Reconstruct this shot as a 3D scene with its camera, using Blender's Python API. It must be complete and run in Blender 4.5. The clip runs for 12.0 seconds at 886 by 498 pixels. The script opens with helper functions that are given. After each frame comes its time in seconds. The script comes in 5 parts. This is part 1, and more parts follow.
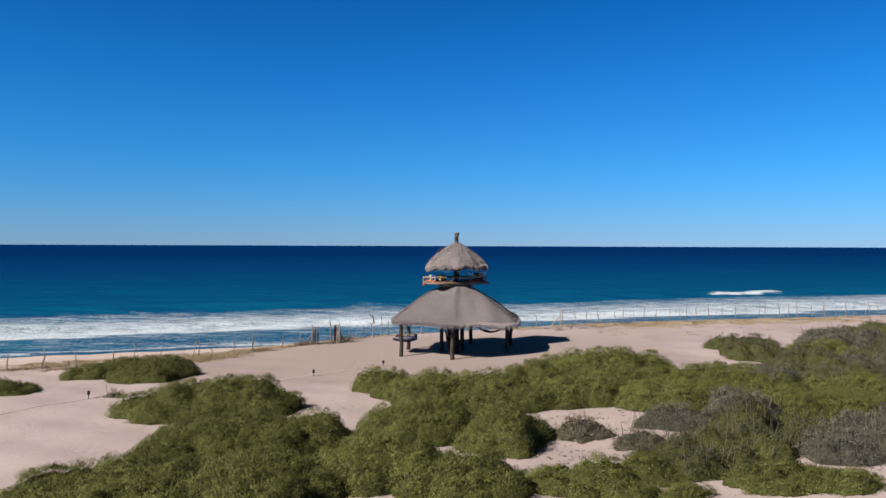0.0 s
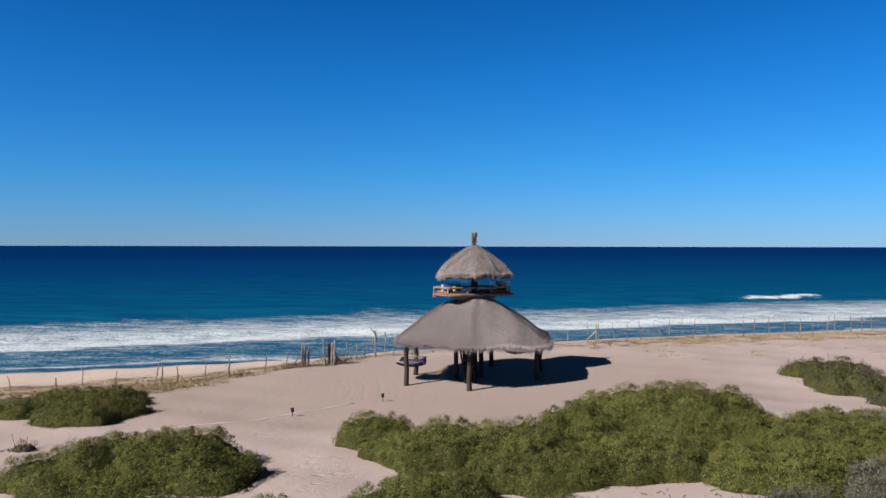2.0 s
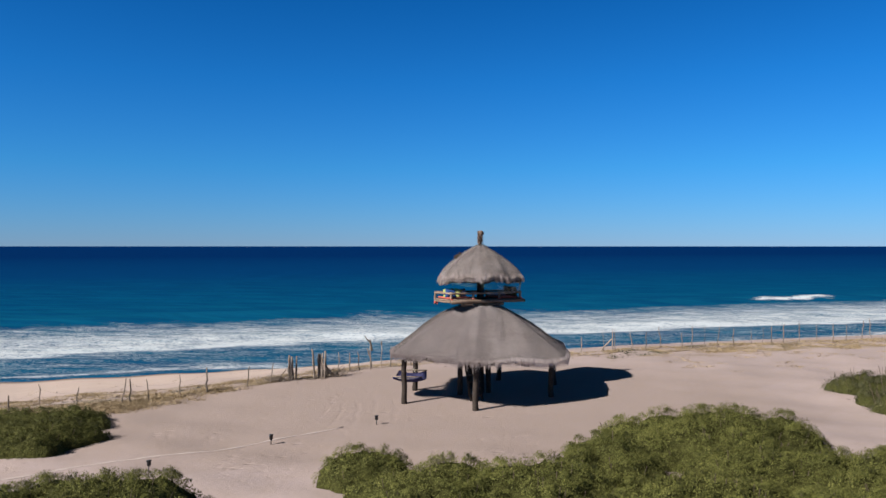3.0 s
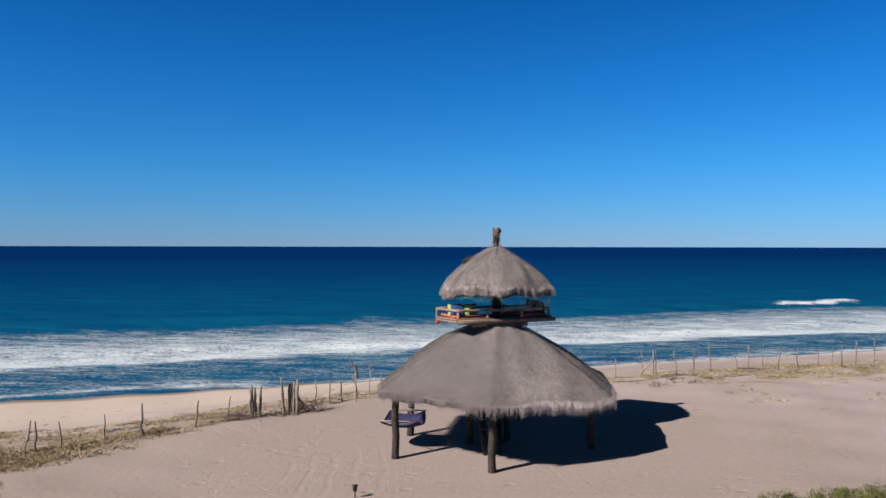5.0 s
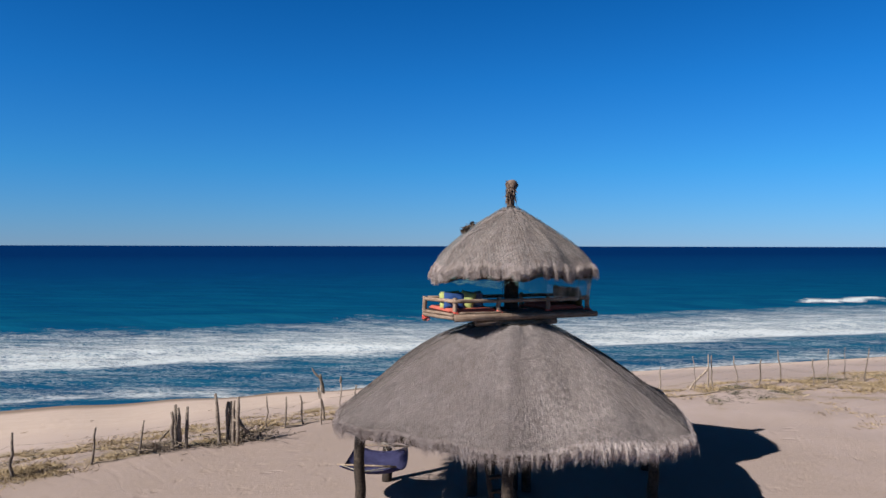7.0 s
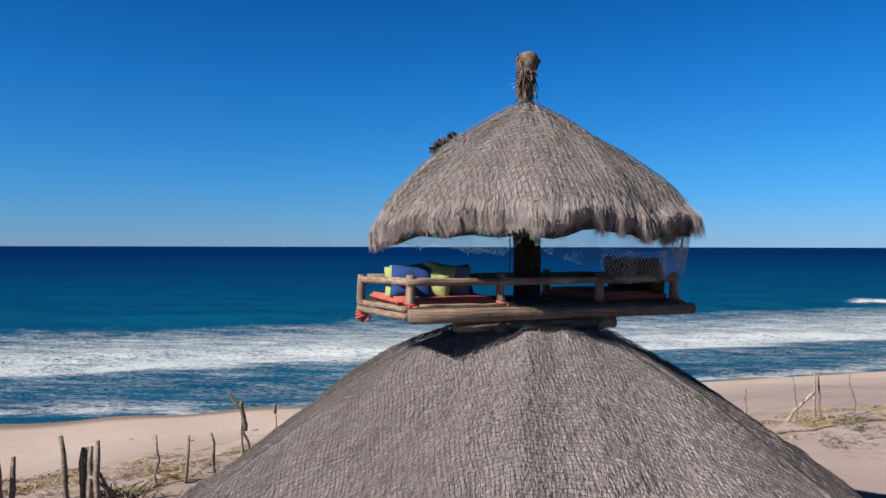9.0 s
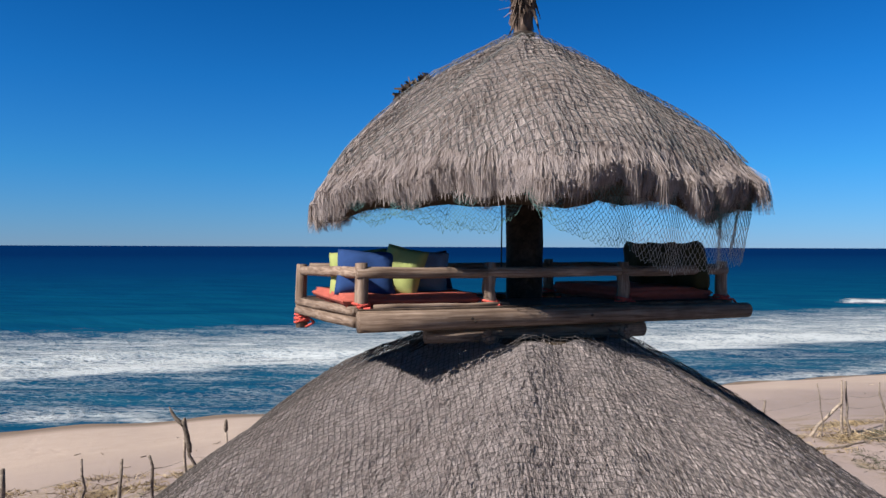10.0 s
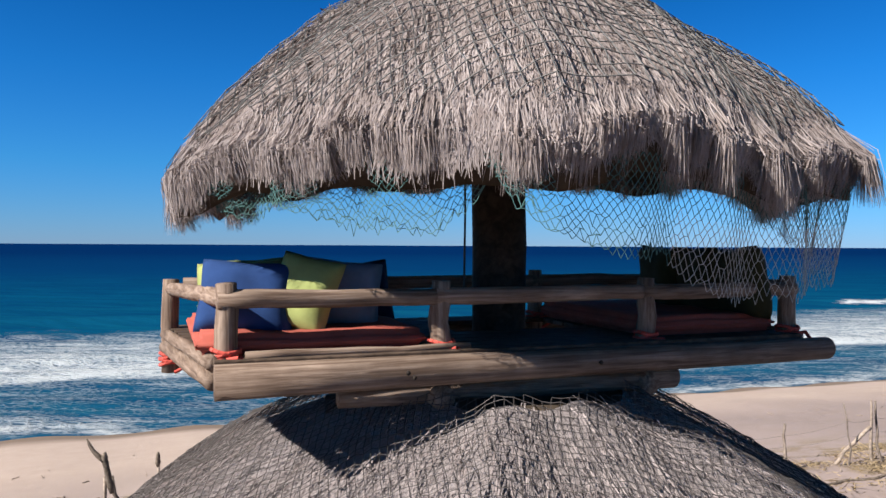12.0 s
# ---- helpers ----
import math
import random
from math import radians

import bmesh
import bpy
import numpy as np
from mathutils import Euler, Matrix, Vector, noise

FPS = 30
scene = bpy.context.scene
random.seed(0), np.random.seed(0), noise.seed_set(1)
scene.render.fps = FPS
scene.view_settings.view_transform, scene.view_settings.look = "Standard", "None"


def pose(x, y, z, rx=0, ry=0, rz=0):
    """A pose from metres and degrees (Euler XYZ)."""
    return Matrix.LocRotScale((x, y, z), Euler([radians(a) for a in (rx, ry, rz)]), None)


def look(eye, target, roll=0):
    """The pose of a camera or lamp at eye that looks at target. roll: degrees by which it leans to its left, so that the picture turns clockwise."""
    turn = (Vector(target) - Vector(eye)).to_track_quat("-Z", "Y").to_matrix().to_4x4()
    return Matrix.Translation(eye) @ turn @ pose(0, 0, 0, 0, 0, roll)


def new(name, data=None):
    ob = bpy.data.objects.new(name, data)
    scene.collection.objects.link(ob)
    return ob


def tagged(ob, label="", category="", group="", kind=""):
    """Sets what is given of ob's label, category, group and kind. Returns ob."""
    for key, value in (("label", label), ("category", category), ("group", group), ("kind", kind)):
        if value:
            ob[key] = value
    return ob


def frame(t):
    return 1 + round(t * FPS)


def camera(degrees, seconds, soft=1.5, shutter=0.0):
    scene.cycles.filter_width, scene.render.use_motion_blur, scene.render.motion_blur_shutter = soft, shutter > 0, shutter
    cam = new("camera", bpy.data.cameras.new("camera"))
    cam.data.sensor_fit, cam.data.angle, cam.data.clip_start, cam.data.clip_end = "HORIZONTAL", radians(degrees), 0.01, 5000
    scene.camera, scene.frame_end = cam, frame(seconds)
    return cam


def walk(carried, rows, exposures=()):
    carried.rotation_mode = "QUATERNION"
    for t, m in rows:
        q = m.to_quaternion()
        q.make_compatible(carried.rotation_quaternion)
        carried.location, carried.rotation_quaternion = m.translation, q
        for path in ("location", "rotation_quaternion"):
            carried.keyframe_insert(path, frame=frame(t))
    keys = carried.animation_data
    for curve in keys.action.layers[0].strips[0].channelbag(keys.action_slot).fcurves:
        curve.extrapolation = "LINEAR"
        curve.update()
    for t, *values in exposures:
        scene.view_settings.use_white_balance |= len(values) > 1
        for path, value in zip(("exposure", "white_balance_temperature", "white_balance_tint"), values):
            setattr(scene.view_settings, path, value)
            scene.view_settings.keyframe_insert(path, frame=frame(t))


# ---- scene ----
cam = camera(61.0, 12.0)
PATH = [
    (0, (0.291, -0.099, 6.94), (0.274, 1.9, 6.928), 0.2),
    (0.5, (0.23, 2.089, 6.995), (0.197, 4.088, 6.984), 0.1),
    (1, (0.245, 4.235, 7.032), (0.194, 6.234, 7.021), 0.1),
    (1.5, (0.289, 6.267, 7.047), (0.23, 8.266, 7.035), 0.1),
    (2, (0.297, 8.306, 7.069), (0.237, 10.306, 7.058), 0.1),
    (2.5, (0.217, 10.402, 7.088), (0.157, 12.401, 7.077), 0.1),
    (3, (0.109, 12.481, 7.063), (0.047, 14.48, 7.052), 0.0),
    (5, (-0.284, 20.597, 7.088), (-0.347, 22.596, 7.078), 0.1),
    (5.5, (-0.317, 22.582, 7.109), (-0.384, 24.581, 7.098), 0.0),
    (6, (-0.327, 24.581, 6.925), (-0.398, 26.579, 6.914), 0.0),
    (6.5, (-0.267, 26.584, 6.488), (-0.338, 28.583, 6.476), 0.1),
    (8.3, (0.21, 34.3, 5.795), (0.097, 36.296, 5.787), 0.0),
    (8.5, (0.327, 35.094, 5.7), (0.189, 37.09, 5.691), 0.0),
    (9, (0.317, 37.165, 5.328), (0.187, 39.16, 5.319), 0.1),
    (9.5, (0.367, 39.145, 5.268), (0.251, 41.142, 5.268), 0.0),
    (10, (0.342, 39.534, 5.144), (0.243, 41.532, 5.135), 0.2),
    (10.5, (0.311, 39.552, 5.14), (0.214, 41.55, 5.129), 0.3),
    (11, (0.382, 40.073, 5.176), (0.288, 42.071, 5.165), 0.4),
    (11.5, (0.476, 40.946, 5.22), (0.389, 42.944, 5.209), 0.3),
    (12, (0.584, 41.74, 5.194), (0.504, 43.738, 5.182), 0.3),
]
walk(cam, [(t, look(eye, target, roll)) for t, eye, target, roll in PATH],
     [(0.0, 0.98), (2.0, 0.92), (5.0, 0.85), (10.8, 0.85), (11.5, 0.92), (12.0, 1.05)])

# ---------------------------------------------------------------- world, sun, exposure
SUN_ELEV, SHADOW_AZ = 36.8, 34.0
world = bpy.data.worlds.new("world")
scene.world = world
world.use_nodes = True
wn, wl = world.node_tree.nodes, world.node_tree.links
sky = wn.new("ShaderNodeTexSky")
sky.sky_type = "NISHITA"
sky.sun_disc = False
sky.sun_elevation = radians(SUN_ELEV)
sky.sun_rotation = radians(180 + 90 - SHADOW_AZ)
sky.altitude = 0
sky.air_density, sky.dust_density, sky.ozone_density = 1.0, 0.0, 1.0
bg = wn["Background"]
bg.inputs["Strength"].default_value = 0.1027
up = wn.new("ShaderNodeSeparateXYZ")
wl.new(wn.new("ShaderNodeTexCoord").outputs["Generated"], up.inputs[0])
tint = wn.new("ShaderNodeValToRGB")
stops = ((0.0, (0.125, 0.25, 0.60)), (0.05, (0.092, 0.262, 0.58)), (0.1, (0.06, 0.275, 0.58)), (0.21, (0.028, 0.255, 0.57)), (0.31, (0.014, 0.22, 0.51)),
         (0.38, (0.016, 0.12, 0.25)), (0.5, (0.027, 0.038, 0.052)), (1.0, (0.03, 0.032, 0.038)))
while len(tint.color_ramp.elements) < len(stops):
    tint.color_ramp.elements.new(0.5)
for e, (at, col) in zip(tint.color_ramp.elements, stops):
    e.position, e.color = at, (*col, 1)
wl.new(up.outputs["Z"], tint.inputs["Fac"])
clear = wn.new("ShaderNodeMix")
clear.data_type, clear.blend_type = "RGBA", "MULTIPLY"
clear.inputs[0].default_value = 1.0
wl.new(sky.outputs["Color"], clear.inputs[6])
wl.new(tint.outputs["Color"], clear.inputs[7])
wl.new(clear.outputs[2], bg.inputs["Color"])
sun = bpy.data.lights.new("sun", "SUN")
sun.energy, sun.angle, sun.color = 4.9, radians(0.53), (1.0, 0.955, 0.89)
sun_ob = new("sun", sun)
ca, sa, ce, se = (math.cos(radians(SHADOW_AZ)), math.sin(radians(SHADOW_AZ)),
                  math.cos(radians(SUN_ELEV)), math.sin(radians(SUN_ELEV)))
sun_ob.matrix_world = look((-40 * ca * ce, -40 * sa * ce, 40 * se), (0, 0, 0))


# ---------------------------------------------------------------- materials
class Mat:
    """A small builder for node materials."""

    def __init__(self, name, rough=0.8, spec=0.3):
        self.m = bpy.data.materials.new(name)
        self.m.use_nodes = True
        self.nt = self.m.node_tree
        self.p = self.nt.nodes["Principled BSDF"]
        self.p.inputs["Roughness"].default_value = rough
        self.p.inputs["Specular IOR Level"].default_value = spec

    def n(self, kind):
        return self.nt.nodes.new(kind)

    def link(self, a, b):
        self.nt.links.new(a, b)

    def coords(self, scale=(1, 1, 1), local=False):
        if local:
            src = self.n("ShaderNodeTexCoord").outputs["Object"]
        else:
            src = self.n("ShaderNodeNewGeometry").outputs["Position"]
        mp = self.n("ShaderNodeMapping")
        mp.inputs["Scale"].default_value = scale
        self.link(src, mp.inputs["Vector"])
        return mp.outputs["Vector"]

    def noise(self, scale, detail=4, rough=0.55, vec=None, distort=0.0):
        t = self.n("ShaderNodeTexNoise")
        t.inputs["Scale"].default_value = scale
        t.inputs["Detail"].default_value = detail
        t.inputs["Roughness"].default_value = rough
        t.inputs["Distortion"].default_value = distort
        if vec is not None:
            self.link(vec, t.inputs["Vector"])
        return t.outputs["Fac"]

    def ramp(self, fac, stops):
        r = self.n("ShaderNodeValToRGB")
        el = r.color_ramp.elements
        while len(el) < len(stops):
            el.new(0.5)
        for e, (pos, col) in zip(el, stops):
            e.position = pos
            e.color = (*col, 1) if len(col) == 3 else col
        self.link(fac, r.inputs["Fac"])
        return r.outputs["Color"]

    def math(self, op, a, b=None, clamp=False):
        k = self.n("ShaderNodeMath")
        k.operation, k.use_clamp = op, clamp
        for i, v in enumerate((a, b)):
            if v is None:
                continue
            if isinstance(v, (int, float)):
                k.inputs[i].default_value = v
            else:
                self.link(v, k.inputs[i])
        return k.outputs[0]

    def mix(self, fac, a, b, blend="MIX"):
        k = self.n("ShaderNodeMix")
        k.data_type, k.blend_type = "RGBA", blend
        for i, v in ((0, fac), (6, a), (7, b)):
            if isinstance(v, (int, float)):
                k.inputs[i].default_value = v
            elif isinstance(v, tuple):
                k.inputs[i].default_value = (*v, 1)
            else:
                self.link(v, k.inputs[i])
        return k.outputs[2]

    def bump(self, height, strength=0.3, distance=0.02):
        b = self.n("ShaderNodeBump")
        b.inputs["Strength"].default_value = strength
        b.inputs["Distance"].default_value = distance
        self.link(height, b.inputs["Height"])
        self.link(b.outputs["Normal"], self.p.inputs["Normal"])

    def thin(self, c, share):
        through_leaf = self.n("ShaderNodeBsdfTranslucent")
        self.link(c, through_leaf.inputs["Color"])
        both = self.n("ShaderNodeMixShader")
        both.inputs[0].default_value = share
        self.link(self.p.outputs[0], both.inputs[1])
        self.link(through_leaf.outputs[0], both.inputs[2])
        self.link(both.outputs[0], self.nt.nodes["Material Output"].inputs["Surface"])

    def color(self, c):
        if isinstance(c, tuple):
            self.p.inputs["Base Color"].default_value = (*c, 1)
        else:
            self.link(c, self.p.inputs["Base Color"])
        return self


def mat_sand():
    k = Mat("sand", 0.95, 0.15)
    v = k.coords()
    big = k.noise(0.12, 5, 0.6, v)
    mid = k.noise(1.3, 6, 0.65, v)
    fine = k.noise(45, 3, 0.7, v)
    c = k.ramp(big, [(0.3, (0.272, 0.217, 0.21)), (0.7, (0.336, 0.268, 0.264))])
    # the trodden, raked pad round the palapa is a shade darker
    off = k.n("ShaderNodeVectorMath")
    off.operation = "DISTANCE"
    k.link(k.coords((0.06, 0.09, 0)), off.inputs[0])
    off.inputs[1].default_value = (-0.1, 4.0, 0.0)
    worn = k.math("ADD", off.outputs["Value"], k.math("MULTIPLY", k.math("SUBTRACT", big, 0.5), 0.8))
    c = k.mix(k.ramp(worn, [(0.75, (0.92,) * 3), (1.1, (0, 0, 0))]), c, (0.243, 0.189, 0.175))
    c = k.mix(k.ramp(mid, [(0.35, (0, 0, 0)), (0.75, (0.35, 0.35, 0.35))]), c, (0.228, 0.171, 0.132))
    c = k.mix(0.16, c, k.ramp(fine, [(0.3, (0.121, 0.0927, 0.0713)), (0.7, (0.414, 0.342, 0.278))]))
    zb = k.n("ShaderNodeSeparateXYZ")
    k.link(k.n("ShaderNodeNewGeometry").outputs["Position"], zb.inputs[0])
    dry = k.ramp(k.math("MULTIPLY", k.math("ADD", zb.outputs["Z"], 3.0), 0.25), [(0.45, (0.8,) * 3), (0.72, (0, 0, 0))])
    c = k.mix(dry, c, k.ramp(mid, [(0.3, (0.4, 0.31, 0.26)), (0.7, (0.457, 0.364, 0.31))]))
    # damp, darker sand low on the beach where the water has run up
    z = k.n("ShaderNodeSeparateXYZ")
    k.link(k.n("ShaderNodeNewGeometry").outputs["Position"], z.inputs[0])
    zz = k.math("ADD", z.outputs["Z"], k.math("MULTIPLY", big, 0.5))
    wet = k.ramp(k.math("MULTIPLY", k.math("ADD", zz, 3.0), 0.4), [(0.17, (1, 1, 1)), (0.29, (0, 0, 0))])
    c = k.mix(wet, c, (0.178, 0.132, 0.103))
    # dead grass and weed litter strewn along the fence
    lit = k.n("ShaderNodeAttribute")
    lit.attribute_name = "litter"
    mats = k.noise(0.55, 7, 0.68, k.coords((0.8, 1.5, 1)))
    strewn = k.math("MULTIPLY", lit.outputs["Fac"], k.ramp(mats, [(0.49, (0, 0, 0)), (0.57, (1, 1, 1))]))
    c = k.mix(k.math("MULTIPLY", strewn, 0.85), c, k.ramp(fine, [(0.35, (0.0999, 0.0713, 0.0392)), (0.55, (0.235, 0.178, 0.103)), (0.7, (0.328, 0.264, 0.164))]))
    k.color(c)
    rip = k.noise(6.0, 5, 0.7, k.coords((1, 1.8, 1)))
    # wheel tracks that sweep over the pad in wide arcs
    away = k.n("ShaderNodeVectorMath")
    away.operation = "DISTANCE"
    k.link(k.coords((1, 1, 0)), away.inputs[0])
    away.inputs[1].default_value = (-15.5, 42.0, 0.0)
    rad = k.math("ADD", away.outputs["Value"], k.math("MULTIPLY", k.noise(0.25, 3, 0.5, v), 1.5))
    arcs = k.math("SINE", k.math("MULTIPLY", rad, 9.0))
    keep = k.math("MULTIPLY", k.ramp(k.noise(0.16, 3, 0.5, v), [(0.48, (0, 0, 0)), (0.6, (1, 1, 1))]),
                  k.ramp(k.math("DIVIDE", rad, 20.0, clamp=True), [(0.3, (0, 0, 0)), (0.4, (1, 1, 1)), (0.66, (1, 1, 1)), (0.75, (0, 0, 0))]))
    track = k.math("MULTIPLY", k.math("MULTIPLY", k.ramp(arcs, [(0.55, (0, 0, 0)), (0.95, (1, 1, 1))]), keep), -0.28)
    prints = k.noise(2.6, 2, 0.5, v)
    step = k.math("MULTIPLY", k.ramp(prints, [(0.62, (0, 0, 0)), (0.70, (1, 1, 1))]), -0.45)
    # scattered footprints pressed into the loose sand
    feet = k.n("ShaderNodeTexVoronoi")
    feet.inputs["Scale"].default_value = 1.25
    k.link(k.coords((1.0, 1.7, 0)), feet.inputs["Vector"])
    trod = k.ramp(k.noise(0.22, 3, 0.6, v), [(0.5, (0, 0, 0)), (0.58, (1, 1, 1))])
    pits = k.math("MULTIPLY", k.math("MULTIPLY", k.ramp(feet.outputs["Distance"], [(0.10, (1, 1, 1)), (0.26, (0, 0, 0))]), trod), -1.3)
    rip = k.math("ADD", k.math("ADD", rip, pits), k.math("ADD", track, step))
    k.bump(k.math("ADD", rip, k.math("MULTIPLY", fine, 0.2)), 0.38, 0.06)
    return k.m


def mat_sea():
    k = Mat("sea_water", 0.35, 0.0)
    pos = k.n("ShaderNodeNewGeometry").outputs["Position"]
    xyz = k.n("ShaderNodeSeparateXYZ")
    k.link(pos, xyz.inputs[0])
    # s: metres out from the waterline
    s = k.math("MULTIPLY", k.math("SUBTRACT", k.math("SUBTRACT", xyz.outputs["Y"], 79.0),
                                  k.math("MULTIPLY", xyz.outputs["X"], 0.38)), 0.935)
    wob = k.noise(0.03, 4, 0.6, k.coords((1, 1.6, 1)))
    sw = k.math("ADD", s, k.math("MULTIPLY", k.math("SUBTRACT", wob, 0.5), 40))
    depth = k.math("DIVIDE", sw, 600.0, clamp=True)
    c = k.ramp(depth, [(0.0, (0.00753, 0.0722, 0.135)), (0.04, (0.00251, 0.0659, 0.128)), (0.13, (0.00126, 0.0502, 0.116)),
                       (0.34, (0.000942, 0.0295, 0.0994)), (1.0, (0.000627, 0.0144, 0.0715))])
    streak = k.noise(0.25, 6, 0.62, k.coords((0.25, 1.6, 1)))
    c = k.mix(k.ramp(streak, [(0.38, (0.5, 0.5, 0.5)), (0.62, (0, 0, 0))]), c, (0.000713, 0.0214, 0.082))
    # foam: torn sheets in the surf, laced with holes
    warp = k.noise(0.07, 5, 0.65, k.coords((0.7, 1.3, 1)))
    sf = k.math("ADD", s, k.math("MULTIPLY", k.math("SUBTRACT", warp, 0.5), 14))
    band = k.ramp(k.math("DIVIDE", sf, 60.0, clamp=True),
                  [(0.0, (0.45,) * 3), (0.02, (0.78,) * 3), (0.045, (0.54,) * 3), (0.10, (0.49,) * 3), (0.20, (0.54,) * 3),
                   (0.235, (0.88,) * 3), (0.30, (0.82,) * 3), (0.42, (0.75,) * 3), (0.54, (0.66,) * 3), (0.66, (0.5,) * 3), (0.76, (0.05,) * 3)])
    crest = k.math("SUBTRACT", 1.0, k.math("MULTIPLY", k.math("ABSOLUTE", k.math("SUBTRACT", sf, 47.0)), 0.34, clamp=True))
    span = k.math("SUBTRACT", 1.0, k.math("MULTIPLY", k.math("ABSOLUTE", k.math("SUBTRACT", xyz.outputs["X"], 60.0)), 0.08, clamp=True))
    band = k.math("MAXIMUM", band, k.math("MULTIPLY", crest, k.math("MULTIPLY", span, 2.0, clamp=True)))
    lace = k.n("ShaderNodeTexVoronoi")
    lace.feature = "DISTANCE_TO_EDGE"
    lace.inputs["Scale"].default_value = 2.3
    wv = k.n("ShaderNodeVectorMath")
    wv.operation = "ADD"
    k.link(k.coords((0.7, 1.5, 1)), wv.inputs[0])
    nz = k.n("ShaderNodeTexNoise")
    nz.inputs["Scale"].default_value = 1.6
    nz.inputs["Detail"].default_value = 5
    k.link(k.coords((0.8, 1.2, 1)), nz.inputs["Vector"])
    k.link(nz.outputs["Color"], wv.inputs[1])
    k.link(wv.outputs[0], lace.inputs["Vector"])
    cell = k.math("SUBTRACT", 1.0, k.math("MULTIPLY", lace.outputs["Distance"], 2.2, clamp=True))
    patch = k.noise(0.55, 9, 0.74, k.coords((0.45, 1.7, 1)))
    f = k.math("ADD", k.math("MULTIPLY", cell, 0.34), k.math("MULTIPLY", patch, 1.02))
    f = k.math("ADD", f, k.math("MULTIPLY", k.math("SUBTRACT", band, 1.0), 1.05))
    foam = k.ramp(k.math("ADD", f, 0.1), [(0.30, (0, 0, 0)), (0.48, (0.32,) * 3), (0.76, (1, 1, 1))])
    c = k.mix(foam, c, (0.457, 0.492, 0.524))
    k.color(c)
    k.link(k.ramp(foam, [(0, (0.26,) * 3), (1, (0.9,) * 3)]), k.p.inputs["Roughness"])
    w1 = k.noise(0.8, 5, 0.6, k.coords((0.45, 1.5, 1)))
    w2 = k.noise(0.09, 5, 0.65, k.coords((0.4, 1.6, 1)))
    k.bump(k.math("ADD", k.math("MULTIPLY", w1, 0.35), k.math("ADD", k.math("MULTIPLY", w2, 1.5), k.math("MULTIPLY", foam, 0.25))), 0.7, 0.6)
    return k.m


def mat_thatch(name, base, dark, light, pale_lit=None):
    k = Mat(name, 0.9, 0.2)
    isl = k.n("ShaderNodeNewGeometry").outputs["Random Per Island"]
    c = k.ramp(isl, [(0.0, dark), (0.35, base), (0.75, base), (1.0, light)])
    patch = k.noise(1.6, 5, 0.6, k.coords())
    c = k.mix(k.ramp(patch, [(0.35, (0.55,) * 3), (0.65, (0, 0, 0))]), c, (0.62 * base[0], 0.58 * base[1], 0.55 * base[2]))
    if pale_lit:
        # paler straw towards +X; brightness lost to grazing sun is put into its colour
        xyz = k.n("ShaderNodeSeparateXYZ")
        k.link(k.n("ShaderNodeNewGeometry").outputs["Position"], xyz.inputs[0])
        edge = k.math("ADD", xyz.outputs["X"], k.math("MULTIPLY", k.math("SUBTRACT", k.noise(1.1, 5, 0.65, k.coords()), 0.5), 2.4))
        c = k.mix(k.math("MULTIPLY", k.math("SUBTRACT", edge, 0.2), 0.55, True), c, k.ramp(isl, [(0.0, tuple(0.82 * q for q in pale_lit)), (0.5, pale_lit), (1.0, tuple(1.1 * q for q in pale_lit))]))
    fine = k.noise(9.0, 4, 0.6, k.coords())
    c = k.mix(k.ramp(fine, [(0.36, (0.45,) * 3), (0.5, (0, 0, 0))]), c, (0.42 * base[0], 0.36 * base[1], 0.32 * base[2]))
    k.color(c)
    k.bump(k.noise(120, 2, 0.5, k.coords((1, 1, 0.15))), 0.4, 0.004)
    # dry leaf is thin and lets some light through
    k.thin(c, 0.12)
    return k.m


def mat_bed(name, base):
    """The packed layer of older leaf below the loose strands."""
    k = Mat(name, 0.95, 0.1)
    a = k.noise(60, 4, 0.7, k.coords((1, 1, 0.35)))
    b = k.noise(5, 4, 0.6, k.coords())
    c = k.ramp(a, [(0.3, tuple(0.45 * q for q in base)), (0.5, base), (0.7, tuple(1.25 * q for q in base))])
    k.color(k.mix(k.ramp(b, [(0.38, (0.4,) * 3), (0.6, (0, 0, 0))]), c, tuple(0.6 * q for q in base)))
    k.bump(a, 0.8, 0.03)
    return k.m


def mat_wood(name, a, b, scale=14, rough=0.8, stretch=(1, 1, 1)):
    k = Mat(name, rough, 0.25)
    v = k.coords(stretch, True)
    isl = k.n("ShaderNodeObjectInfo").outputs["Random"]
    g = k.noise(scale, 6, 0.65, v, 0.6)
    st = k.noise(3.0, 4, 0.6, k.coords())
    c = k.ramp(g, [(0.3, tuple(0.55 * q for q in a)), (0.40, a), (0.62, b), (0.75, tuple(min(1, 1.2 * q) for q in b))])
    c = k.mix(k.ramp(st, [(0.4, (0.45,) * 3), (0.65, (0, 0, 0))]), c, tuple(0.55 * q for q in a))
    hv = k.n("ShaderNodeHueSaturation")
    k.link(c, hv.inputs["Color"])
    k.link(k.math("ADD", k.math("MULTIPLY", isl, 0.3), 0.85), hv.inputs["Value"])
    k.color(hv.outputs["Color"])
    k.bump(g, 0.5, 0.01)
    return k.m


def mat_cloth(name, col, weave=220):
    k = Mat(name, 0.9, 0.15)
    w = k.noise(6, 4, 0.6, k.coords())
    c = k.ramp(w, [(0.3, tuple(0.8 * q for q in col)), (0.7, tuple(min(1, 1.15 * q) for q in col))])
    k.color(c)
    k.bump(k.math("ADD", k.noise(weave, 2, 0.5, k.coords()), k.math("MULTIPLY", w, 2)), 0.25, 0.006)
    return k.m


